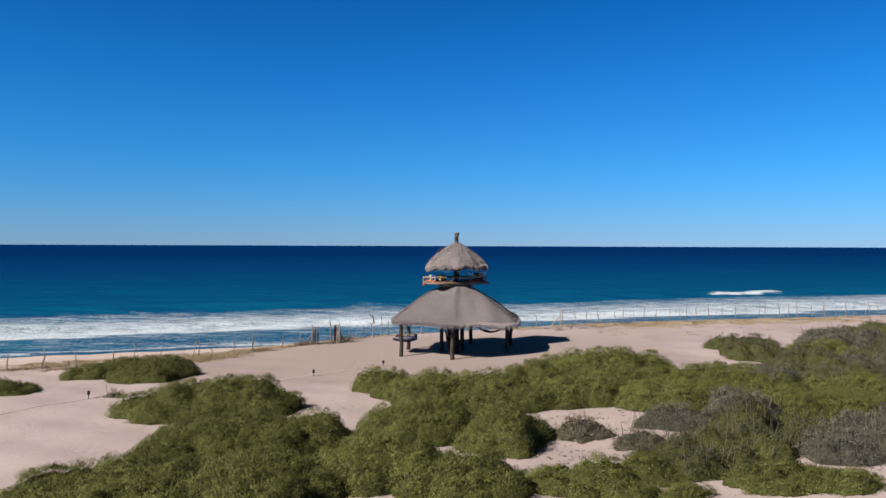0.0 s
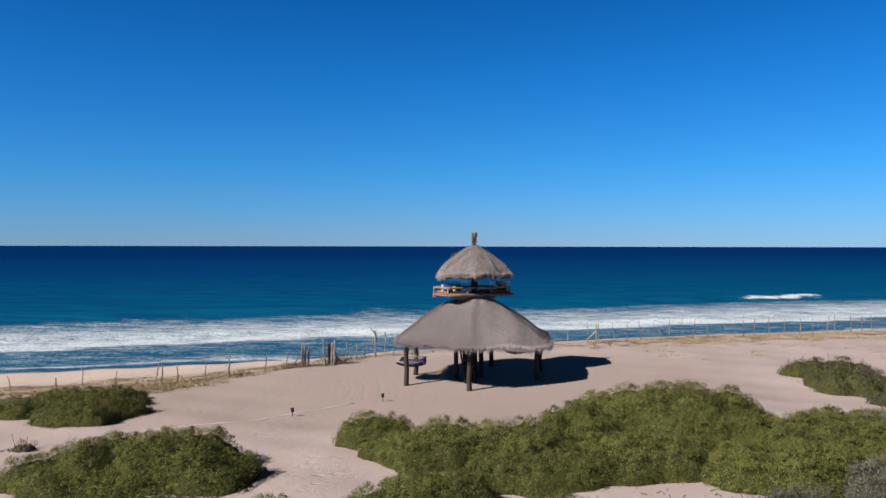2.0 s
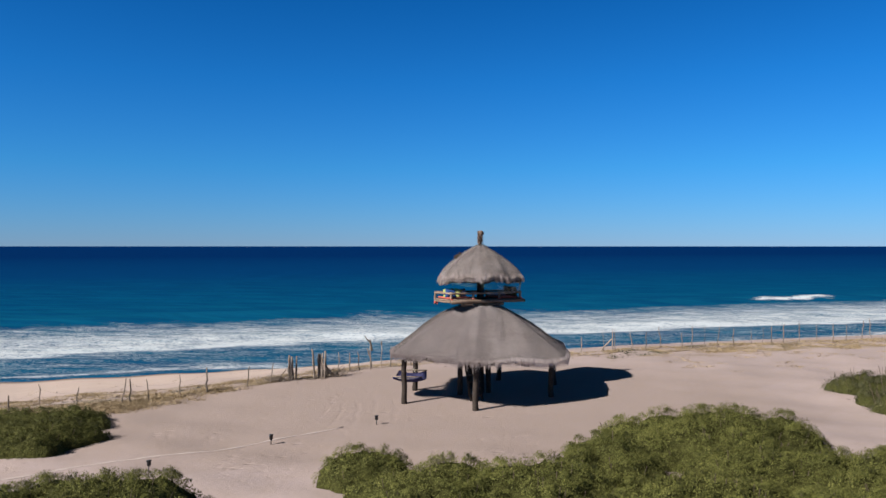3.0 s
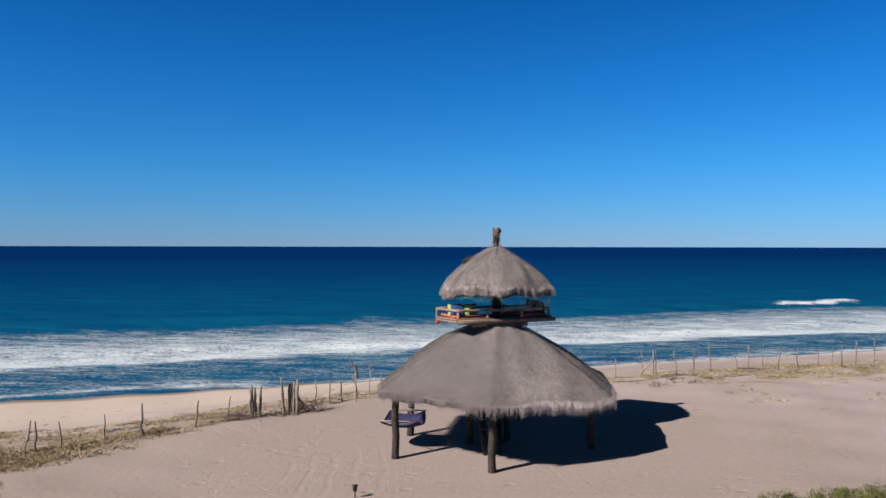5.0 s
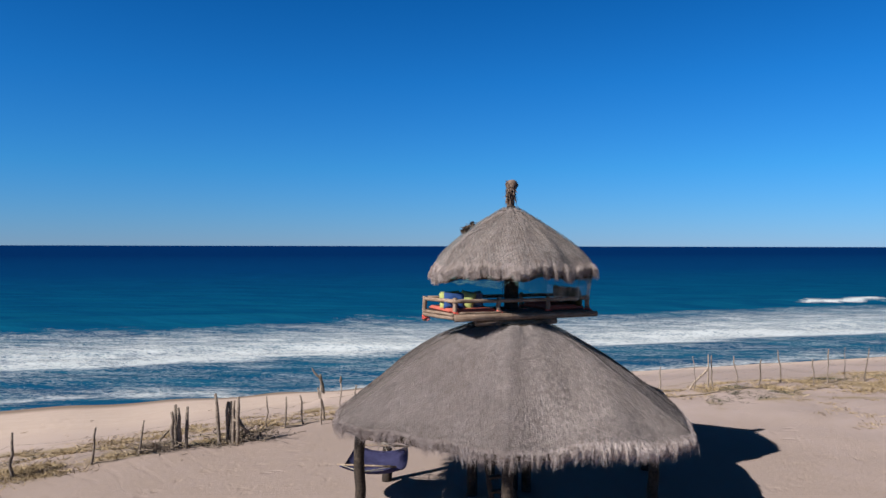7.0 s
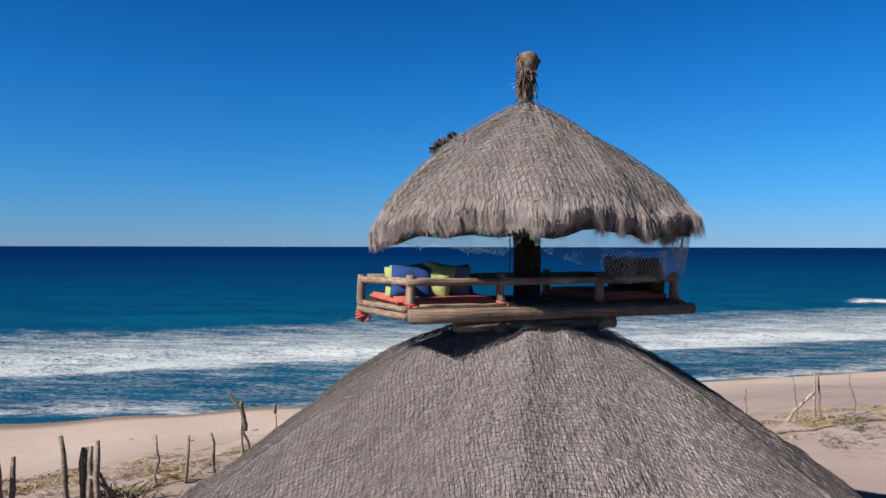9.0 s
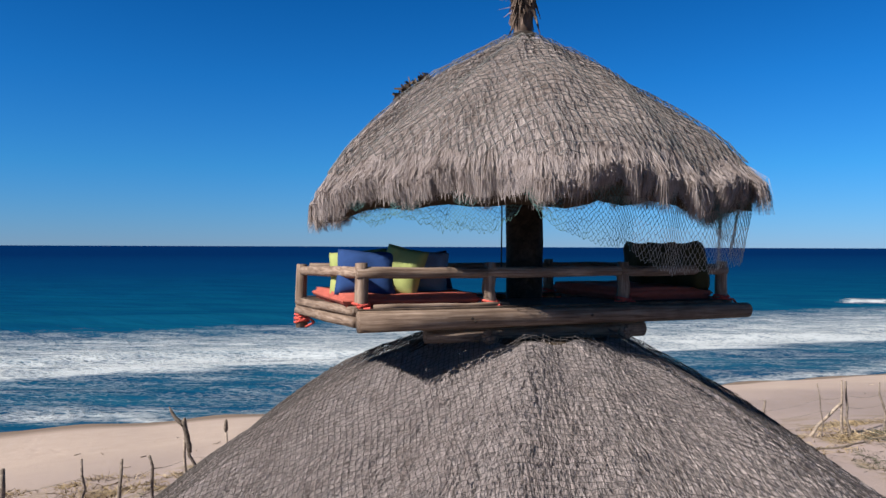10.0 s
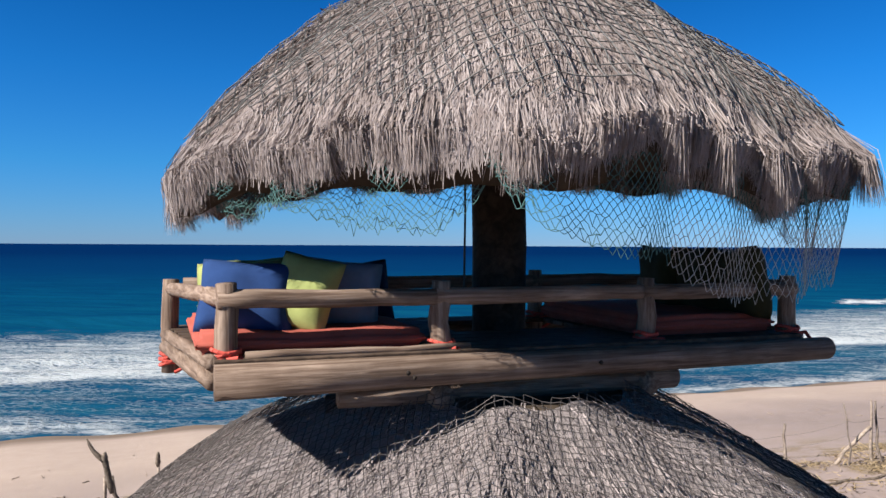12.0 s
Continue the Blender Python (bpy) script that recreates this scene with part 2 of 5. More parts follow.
def mat_leaf(name, dark, mid, light):
    k = Mat(name, 0.7, 0.12)
    isl = k.n("ShaderNodeNewGeometry").outputs["Random Per Island"]
    obr = k.n("ShaderNodeObjectInfo").outputs["Random"]
    c = k.ramp(isl, [(0.0, dark), (0.5, mid), (1.0, light)])
    patch = k.noise(0.9, 4, 0.6, k.coords())
    c = k.mix(k.ramp(patch, [(0.4, (0.5,) * 3), (0.62, (0, 0, 0))]), c, dark)
    hv = k.n("ShaderNodeHueSaturation")
    k.link(c, hv.inputs["Color"])
    k.link(k.math("ADD", k.math("MULTIPLY", obr, 0.3), 0.85), hv.inputs["Value"])
    k.color(hv.outputs["Color"])
    # leaves of one clump turn their faces the same way
    lie = k.n("ShaderNodeAttribute")
    lie.attribute_name = "lie"
    own = k.n("ShaderNodeVectorMath")
    own.operation = "SCALE"
    k.link(k.n("ShaderNodeNewGeometry").outputs["Normal"], own.inputs[0])
    own.inputs["Scale"].default_value = 0.45
    both = k.n("ShaderNodeVectorMath")
    both.operation = "ADD"
    k.link(lie.outputs["Vector"], both.inputs[0])
    k.link(own.outputs[0], both.inputs[1])
    unit = k.n("ShaderNodeVectorMath")
    unit.operation = "NORMALIZE"
    k.link(both.outputs[0], unit.inputs[0])
    k.link(unit.outputs[0], k.p.inputs["Normal"])
    return k.m


def mat_plain(name, col, rough=0.7, spec=0.3, scale=20):
    k = Mat(name, rough, spec)
    w = k.noise(scale, 4, 0.6, k.coords())
    k.color(k.ramp(w, [(0.3, tuple(0.75 * q for q in col)), (0.7, tuple(min(1, 1.2 * q) for q in col))]))
    return k.m


SAND = mat_sand()
SEA = mat_sea()
THATCH = mat_thatch("palm_thatch", (0.375, 0.322, 0.312), (0.23, 0.187, 0.175), (0.45, 0.39, 0.378))
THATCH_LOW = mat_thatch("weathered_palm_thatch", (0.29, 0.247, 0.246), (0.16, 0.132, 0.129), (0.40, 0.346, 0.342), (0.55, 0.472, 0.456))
# shade below the roofs is put into this near-black thatch colour
SHADED_UNDER = mat_plain("shaded_thatch_underside", (0.0642, 0.0485, 0.0357), 0.95, 0.1, 30)
BED = mat_bed("thatch_bed", (0.322, 0.27, 0.257))
BED_LOW = mat_bed("weathered_thatch_bed", (0.287, 0.251, 0.248))
NET = mat_plain("net_twine", (0.07, 0.15, 0.145), 0.8, 0.2, 80)
# same twine, with the sunlight on the lower right net put into the colour
NET_SUNLIT = mat_plain("sunlit_net_twine", (0.42, 0.40, 0.37), 0.8, 0.2, 80)
NET_LOW = mat_plain("sun_bleached_net_twine", (0.0957, 0.0844, 0.0809), 0.9, 0.1, 12)
NET_ROOF = mat_plain("weathered_net_twine", (0.15, 0.147, 0.145), 0.9, 0.1, 80)
DARKWOOD = mat_wood("dark_creosoted_wood", (0.0214, 0.0157, 0.0128), (0.0606, 0.0442, 0.0342))
LOGWOOD = mat_wood("weathered_log", (0.157, 0.111, 0.0785), (0.3, 0.235, 0.185))
LOG_X = mat_wood("weathered_log_lengthwise", (0.143, 0.0927, 0.0656), (0.328, 0.243, 0.189), 44, 0.8, (0.05, 1, 1))
LOG_Y = mat_wood("weathered_log_crosswise", (0.143, 0.0927, 0.0656), (0.328, 0.243, 0.189), 44, 0.8, (1, 0.05, 1))
LOG_Z = mat_wood("weathered_log_upright", (0.143, 0.0927, 0.0656), (0.328, 0.243, 0.189), 44, 0.8, (1, 1, 0.05))
PLANK = mat_wood("deck_board", (0.0535, 0.0357, 0.025), (0.114, 0.0785, 0.0571))
STICK = mat_wood("driftwood", (0.2, 0.153, 0.121), (0.385, 0.314, 0.257))
STAKE = mat_wood("grey_driftwood_stake", (0.121, 0.0941, 0.077), (0.264, 0.214, 0.178))
STUB = mat_wood("palm_stub", (0.0785, 0.0514, 0.0392), (0.214, 0.153, 0.121), 9)
BRUSH = mat_wood("dead_branch", (0.0927, 0.0713, 0.0571), (0.243, 0.196, 0.157))
WIRE = mat_plain("fence_wire", (0.114, 0.0999, 0.0856), 0.6, 0.4)
CORAL = mat_cloth("coral_cloth", (0.328, 0.082, 0.0606))
BLUE = mat_cloth("blue_cloth", (0.0185, 0.0471, 0.143))
LIME = mat_cloth("lime_cloth", (0.271, 0.3, 0.107))
GREY = mat_cloth("grey_blue_cloth", (0.15, 0.21, 0.29))
NAVY = mat_cloth("navy_cloth", (0.0107, 0.0214, 0.0535))
OLIVE = mat_cloth("olive_cloth", (0.0321, 0.03, 0.0128))
INDIGO = mat_cloth("indigo_canvas", (0.0606, 0.0606, 0.143))
BLACKCLOTH = mat_cloth("dark_canvas", (0.0214, 0.0178, 0.0214))
ROPE_CORAL = mat_plain("coral_cord", (0.535, 0.0856, 0.0642), 0.8, 0.2)
ROPE = mat_plain("grey_rope", (0.25, 0.228, 0.2), 0.9, 0.1)
BLACKP = mat_plain("black_plastic", (0.0143, 0.0143, 0.0157), 0.4, 0.4)
LEAF = mat_leaf("shrub_leaf", (0.064, 0.068, 0.017), (0.108, 0.112, 0.027), (0.160, 0.155, 0.046))
LEAF_GREY = mat_leaf("grey_shrub_leaf", (0.0499, 0.0464, 0.0357), (0.107, 0.103, 0.0713), (0.185, 0.178, 0.136))
LEAF_DULL = mat_leaf("dull_shrub_leaf", (0.032, 0.034, 0.016), (0.074, 0.075, 0.035), (0.128, 0.122, 0.062))
LEAF_DRY = mat_leaf("dry_shrub_leaf", (0.0642, 0.0464, 0.0285), (0.143, 0.107, 0.0642), (0.235, 0.185, 0.121))
TWIG = mat_plain("shrub_twig", (0.0856, 0.0642, 0.0499), 0.9, 0.1)


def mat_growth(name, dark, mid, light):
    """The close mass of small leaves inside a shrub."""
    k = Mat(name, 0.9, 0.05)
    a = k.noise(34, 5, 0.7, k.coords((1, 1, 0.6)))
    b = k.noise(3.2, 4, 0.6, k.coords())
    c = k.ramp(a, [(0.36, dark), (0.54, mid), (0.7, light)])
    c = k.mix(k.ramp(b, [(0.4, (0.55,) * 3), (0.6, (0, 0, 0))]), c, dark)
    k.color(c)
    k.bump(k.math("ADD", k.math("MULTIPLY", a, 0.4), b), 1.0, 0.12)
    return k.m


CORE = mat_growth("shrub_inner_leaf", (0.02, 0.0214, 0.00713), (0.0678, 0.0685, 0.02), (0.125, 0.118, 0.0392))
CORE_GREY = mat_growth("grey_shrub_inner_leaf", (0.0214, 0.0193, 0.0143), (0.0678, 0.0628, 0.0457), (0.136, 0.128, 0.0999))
DRYGRASS = mat_leaf("dry_grass", (0.175, 0.128, 0.078), (0.33, 0.245, 0.145), (0.46, 0.36, 0.235))


# ---------------------------------------------------------------- mesh helpers
RNG = np.random.default_rng(7)


def empty(name, at, label, category, group="", kind="", turn=0.0):
    ob = new(name)
    ob.matrix_basis = pose(*at, 0, 0, turn)
    ob.empty_display_size = 0.1
    return tagged(ob, label, category, group, kind)


def mesh_object(name, me, material, parent=None, label=""):
    if not me.materials:
        me.materials.append(material)
    ob = new(name, me)
    if parent is not None:
        ob.parent = parent
    if label:
        ob["label"] = label
    return ob


def part(name, bm, material, parent=None, label="", smooth=True):
    me = bpy.data.meshes.new(name)
    bm.to_mesh(me)
    bm.free()
    if smooth:
        me.polygons.foreach_set("use_smooth", np.ones(len(me.polygons), dtype=bool))
    return mesh_object(name, me, material, parent, label)


def quick_mesh(name, verts, faces, smooth=False):
    """A mesh from an (n, 3) array and an (m, 3 or 4) index array."""
    verts, faces = np.asarray(verts, dtype=np.float32), np.asarray(faces, dtype=np.int32)
    me = bpy.data.meshes.new(name)
    me.vertices.add(len(verts))
    me.vertices.foreach_set("co", verts.ravel())
    k = faces.shape[1]
    me.loops.add(faces.size)
    me.loops.foreach_set("vertex_index", faces.ravel())
    me.polygons.add(len(faces))
    me.polygons.foreach_set("loop_start", np.arange(0, faces.size, k, dtype=np.int32))
    me.polygons.foreach_set("use_smooth", np.full(len(faces), smooth))
    me.update(calc_edges=True)
    return me


def blades(root, tip, wide, sag=None, across=None, twist=0.35):
    """Flat strips from root to tip, each wide[i] across at the root, bent at the middle by sag: (n,3) arrays to verts, faces."""
    n = len(root)
    d = tip - root
    side = np.cross(d, RNG.normal(size=(n, 3))) if across is None else across + twist * RNG.normal(size=(n, 3))
    side /= np.linalg.norm(side, axis=1)[:, None] + 1e-9
    w = np.asarray(wide)[:, None] * side
    if sag is None:
        v = np.stack([root - w / 2, root + w / 2, tip + w * 0.2, tip - w * 0.2], axis=1).reshape(-1, 3)
        return v, np.arange(n * 4).reshape(-1, 4)
    mid = (root + tip) / 2 + sag
    v = np.stack([root - w / 2, root + w / 2, mid + w / 2, mid - w / 2, tip + w * 0.12, tip - w * 0.12], axis=1).reshape(-1, 3)
    b = (np.arange(n) * 6)[:, None]
    f = np.concatenate([b + np.array([[0, 1, 2, 3]]), b + np.array([[3, 2, 4, 5]])])
    return v, f


def tubes(a, b, r, sides=3):
    """Thin straight tubes from a to b ((n,3) arrays)."""
    a, b = np.asarray(a, float), np.asarray(b, float)
    n = len(a)
    d = b - a
    d /= np.linalg.norm(d, axis=1)[:, None] + 1e-9
    ref = np.where(np.abs(d[:, 2:3]) > 0.9, np.array([[1.0, 0, 0]]), np.array([[0, 0, 1.0]]))
    e1 = np.cross(d, ref)
    e1 /= np.linalg.norm(e1, axis=1)[:, None]
    e2 = np.cross(d, e1)
    ang = np.arange(sides) * 2 * math.pi / sides
    ring = (np.cos(ang)[None, :, None] * e1[:, None] + np.sin(ang)[None, :, None] * e2[:, None]) * r
    v = np.concatenate([a[:, None] + ring, b[:, None] + ring], axis=1).reshape(-1, 3)
    base = (np.arange(n) * 2 * sides)[:, None, None]
    i = np.arange(sides)
    q = np.stack([i, (i + 1) % sides, (i + 1) % sides + sides, i + sides], axis=1)
    return v, (base + q[None]).reshape(-1, 4)


def merge(*vf):
    vs, fs, off = [], [], 0
    for v, f in vf:
        vs.append(v)
        fs.append(f + off)
        off += len(v)
    return np.concatenate(vs), np.concatenate(fs)


def log_bm(points, radii, sides=12, rough=0.06, cap=True, seed=0):
    """A lumpy round pole along a list of points."""
    bm = bmesh.new()
    rng = np.random.default_rng(seed + 11)
    pts = [Vector(p) for p in points]
    rings = []
    for i, p in enumerate(pts):
        d = (pts[min(i + 1, len(pts) - 1)] - pts[max(i - 1, 0)]).normalized()
        ref = Vector((1, 0, 0)) if abs(d.z) > 0.9 else Vector((0, 0, 1))
        e1 = d.cross(ref).normalized()
        e2 = d.cross(e1)
        ring = []
        for j in range(sides):
            a = 2 * math.pi * j / sides
            r = radii[i] * (1 + rough * rng.normal())
            ring.append(bm.verts.new(p + (e1 * math.cos(a) + e2 * math.sin(a)) * r))
        rings.append(ring)
    for ra, rb in zip(rings, rings[1:]):
        for j in range(sides):
            bm.faces.new((ra[j], ra[(j + 1) % sides], rb[(j + 1) % sides], rb[j]))
    if cap:
        bm.faces.new(rings[0][::-1])
        bm.faces.new(rings[-1])
    bmesh.ops.recalc_face_normals(bm, faces=bm.faces)
    return bm


def pole_points(a, b, n=6, wob=0.01, seed=0):
    rng = np.random.default_rng(seed)
    a, b = np.array(a, float), np.array(b, float)
    return [tuple(a + (b - a) * i / (n - 1) + (rng.normal(size=3) * wob if 0 < i < n - 1 else 0)) for i in range(n)]


def box_bm(size, at=(0, 0, 0), bevel=0.01, segs=2):
    bm = bmesh.new()
    bmesh.ops.create_cube(bm, size=1.0, matrix=Matrix.Translation(at) @ Matrix.Diagonal((*size, 1)))
    bmesh.ops.bevel(bm, geom=bm.edges[:], offset=bevel, segments=segs, affect="EDGES")
    return bm


def pillow_bm(w, h, t, n=14, seed=0, power=4, full=0.6):
    """A stuffed square cushion in the XZ plane, pinched at its corners."""
    rng = np.random.default_rng(seed)
    bm = bmesh.new()
    grid = {}
    for side in (1, -1):
        for i in range(n + 1):
            for j in range(n + 1):
                u, v = 2 * i / n - 1, 2 * j / n - 1
                edge = i in (0, n) or j in (0, n)
                if edge and side < 0:
                    grid[side, i, j] = grid[1, i, j]
                    continue
                bulge = ((1 - abs(u) ** power) * (1 - abs(v) ** power)) ** full
                pinch = 1 - (0.08 if power < 6 else 0.01) * (1 - abs(u * v))
                soft = 1 - (0.03 if power < 6 else 0.015) * (abs(u * v)) ** 3
                y = side * t / 2 * bulge * (1 + 0.12 * noise.noise(Vector((u * 2 + seed, v * 2, side))))
                grid[side, i, j] = bm.verts.new((soft * u * w / 2 * (pinch if abs(u) > abs(v) else 1), y, soft * v * h / 2 * (pinch if abs(v) > abs(u) else 1)))
    for side in (1, -1):
        for i in range(n):
            for j in range(n):
                q = [grid[side, i, j], grid[side, i + 1, j], grid[side, i + 1, j + 1], grid[side, i, j + 1]]
                bm.faces.new(q if side < 0 else q[::-1])
    return bm


# ---------------------------------------------------------------- the lie of the land
FENCE_X = [-60, -30, -20.4, -15.4, -13.3, -12.3, -10.7, -8.8, -7.4, -6.75, -6.1, -5.0, 0.5, 5.0, 8.9, 13.7, 17.9, 20.5, 33.0, 45.0, 80.0]
FENCE_Y = [36, 41.0, 44.2, 45.9, 47.3, 48.2, 49.1, 50.5, 51.0, 52.5, 52.9, 53.8, 55.2, 56.4, 57.6, 59.0, 60.2, 61.0, 64.0, 68.0, 80.0]
SEA_Z = -3.0


def fence_y(x):
    return np.interp(x, FENCE_X, FENCE_Y)


def ground_z(x, y):
    """Height of the sand: a nearly flat pad and dunes, falling to the sea past the fence."""
    x, y = np.asarray(x, float), np.asarray(y, float)
    xc = np.clip(x, -25, 11)
    base = 0.36 + 0.028 * xc + 0.009 * (np.clip(y, 30, 60) - 45) + 0.035 * np.clip(42 - y, 0, 10)
    hump = 0.10 * np.sin(x * 0.45 + 1.3) * np.sin(y * 0.38 + x * 0.1) + 0.05 * np.sin(x * 1.3 + y * 0.9) * np.sin(y * 1.1 - x * 0.4)
    pad = np.clip(np.hypot((x - 0.5) / 13, (y - 46) / 10) - 0.55, 0, 0.6) / 0.6
    yf = fence_y(x)
    yw = 79.0 + 0.38 * x
    edge = 0.36 + 0.028 * xc + 0.009 * (np.clip(yf, 30, 60) - 45)
    f = np.clip((y - yf) / np.maximum(yw - yf, 4.0), 0, None)
    beach = edge - 0.12 * np.clip(f * 8, 0, 1) + (SEA_Z - edge + 0.12) * np.clip(f, 0, 1) ** 1.35
    beyond = np.clip(y - yw, 0, 130) * -0.10
    z = np.where(y < yf, base + hump * pad, beach + beyond + 0.03 * np.sin(x * 0.9 + y * 0.5))
    return z


def gz(x, y):
    return float(ground_z(x, y))


def axis(lo, hi, step, far_lo, far_hi, grow=1.35):
    a = list(np.arange(lo, hi + 1e-6, step))
    s = step
    while a[-1] < far_hi:
        s *= grow
        a.append(min(a[-1] + s, far_hi))
    s = step
    while a[0] > far_lo:
        s *= grow
        a.insert(0, max(a[0] - s, far_lo))
    return np.array(a)


def sheet(xs, ys, zfun):
    gx, gy = np.meshgrid(xs, ys)
    v = np.stack([gx, gy, zfun(gx, gy)], axis=-1).reshape(-1, 3)
    nx, ny = len(xs), len(ys)
    i = (np.arange(ny - 1)[:, None] * nx + np.arange(nx - 1)[None]).reshape(-1)
    return v, np.stack([i, i + 1, i + 1 + nx, i + nx], axis=1)


v, f = sheet(axis(-34, 40, 0.3, -3500, 3500), axis(12, 84, 0.3, -2500, 230), ground_z)
me = quick_mesh("ground", v, f, True)
sea_off = v[:, 1] - fence_y(v[:, 0])
reach = np.where(v[:, 0] < 6, 7.0, 3.5)
back = np.where(v[:, 0] < -11, 1.0, np.where(v[:, 0] < 8, 0.2, 3.2))
litter = np.clip((reach - sea_off) / 1.5, 0, 1) * np.clip((sea_off + back) / 0.4, 0, 1) * np.clip((60 - np.abs(v[:, 0])) / 10, 0, 1)
me.attributes.new("litter", "FLOAT", "POINT").data.foreach_set("value", litter.astype(np.float32))
ground = mesh_object("ground", me, SAND)
tagged(ground, "pale pinkish beach sand with soft dunes and footprints", "ground", kind="structure")


def sea_z(x, y):
    s = (y - 79.0 - 0.38 * x) * 0.935
    a = x - 0.352 * y
    near = np.clip((s + 4) / 10, 0, 1) * np.clip(1.4 - s / 400, 0, 1)
    z = SEA_Z + near * (0.07 * np.sin(s * 0.9 + np.sin(a * 0.11) * 2) + 0.05 * np.sin(s * 1.7 + a * 0.25) + 0.12 * np.sin(s * 0.21 + np.sin(a * 0.03) * 1.5))
    # the bore of the last breaker and the swell behind it
    c1 = 18 + 2.5 * np.sin(a * 0.06) + 1.0 * np.sin(a * 0.21)
    z = z + 0.40 * np.exp(-((s - c1 - 2.0) / np.where(s < c1 + 2.0, 1.1, 6.0)) ** 2) * (0.8 + 0.2 * np.sin(a * 0.9) * np.sin(a * 0.37))
    c2 = 47 + 2.0 * np.sin(a * 0.04 + 1)
    z = z + 0.75 * np.exp(-((s - c2) / np.where(s < c2, 2.6, 6.0)) ** 2)
    return z


v, f = sheet(axis(-75, 95, 0.6, -4800, 4800, 1.25), axis(52, 165, 0.5, 40, 4800, 1.18), sea_z)
water = mesh_object("water", quick_mesh("water", v, f, True), SEA)
tagged(water, "deep blue ocean with white foaming surf near the beach", "sea", kind="structure")


# ---------------------------------------------------------------- the palapa tower
C = Vector((0.77, 46.45, 0.0))
POST_AT = [(-2.55, 44.5), (0.48, 42.9), (3.78, 45.2), (4.2, 47.9), (1.7, 49.3), (-2.27, 47.3)]
palapa = empty("palapa_tower", (C.x, C.y, gz(C.x, C.y)), "two-tier thatched palapa tower with a lookout deck on dark posts", "palapa")


def under(ob, top=palapa):
    """Keeps world coordinates for a part whose mesh is in them."""
    ob.matrix_parent_inverse = Matrix.Translation(-top.location)
    return ob


def hexed(theta, flat):
    """Radius factor of a rounded hexagon with a corner at flat degrees."""
    a = (theta - radians(flat) + math.pi / 6) % (math.pi / 3) - math.pi / 6
    sharp = math.cos(math.pi / 6) / np.cos(np.abs(a) - math.pi / 6)
    return 0.3 + 0.7 * sharp


def droop(th):
    """How far the upper eave sags on its landward left side and is worn short towards the sea."""
    return 0.30 * np.clip(np.sin(th), 0, 1) - 0.10 * np.clip(np.cos(th - 3.4), 0, 1) ** 2


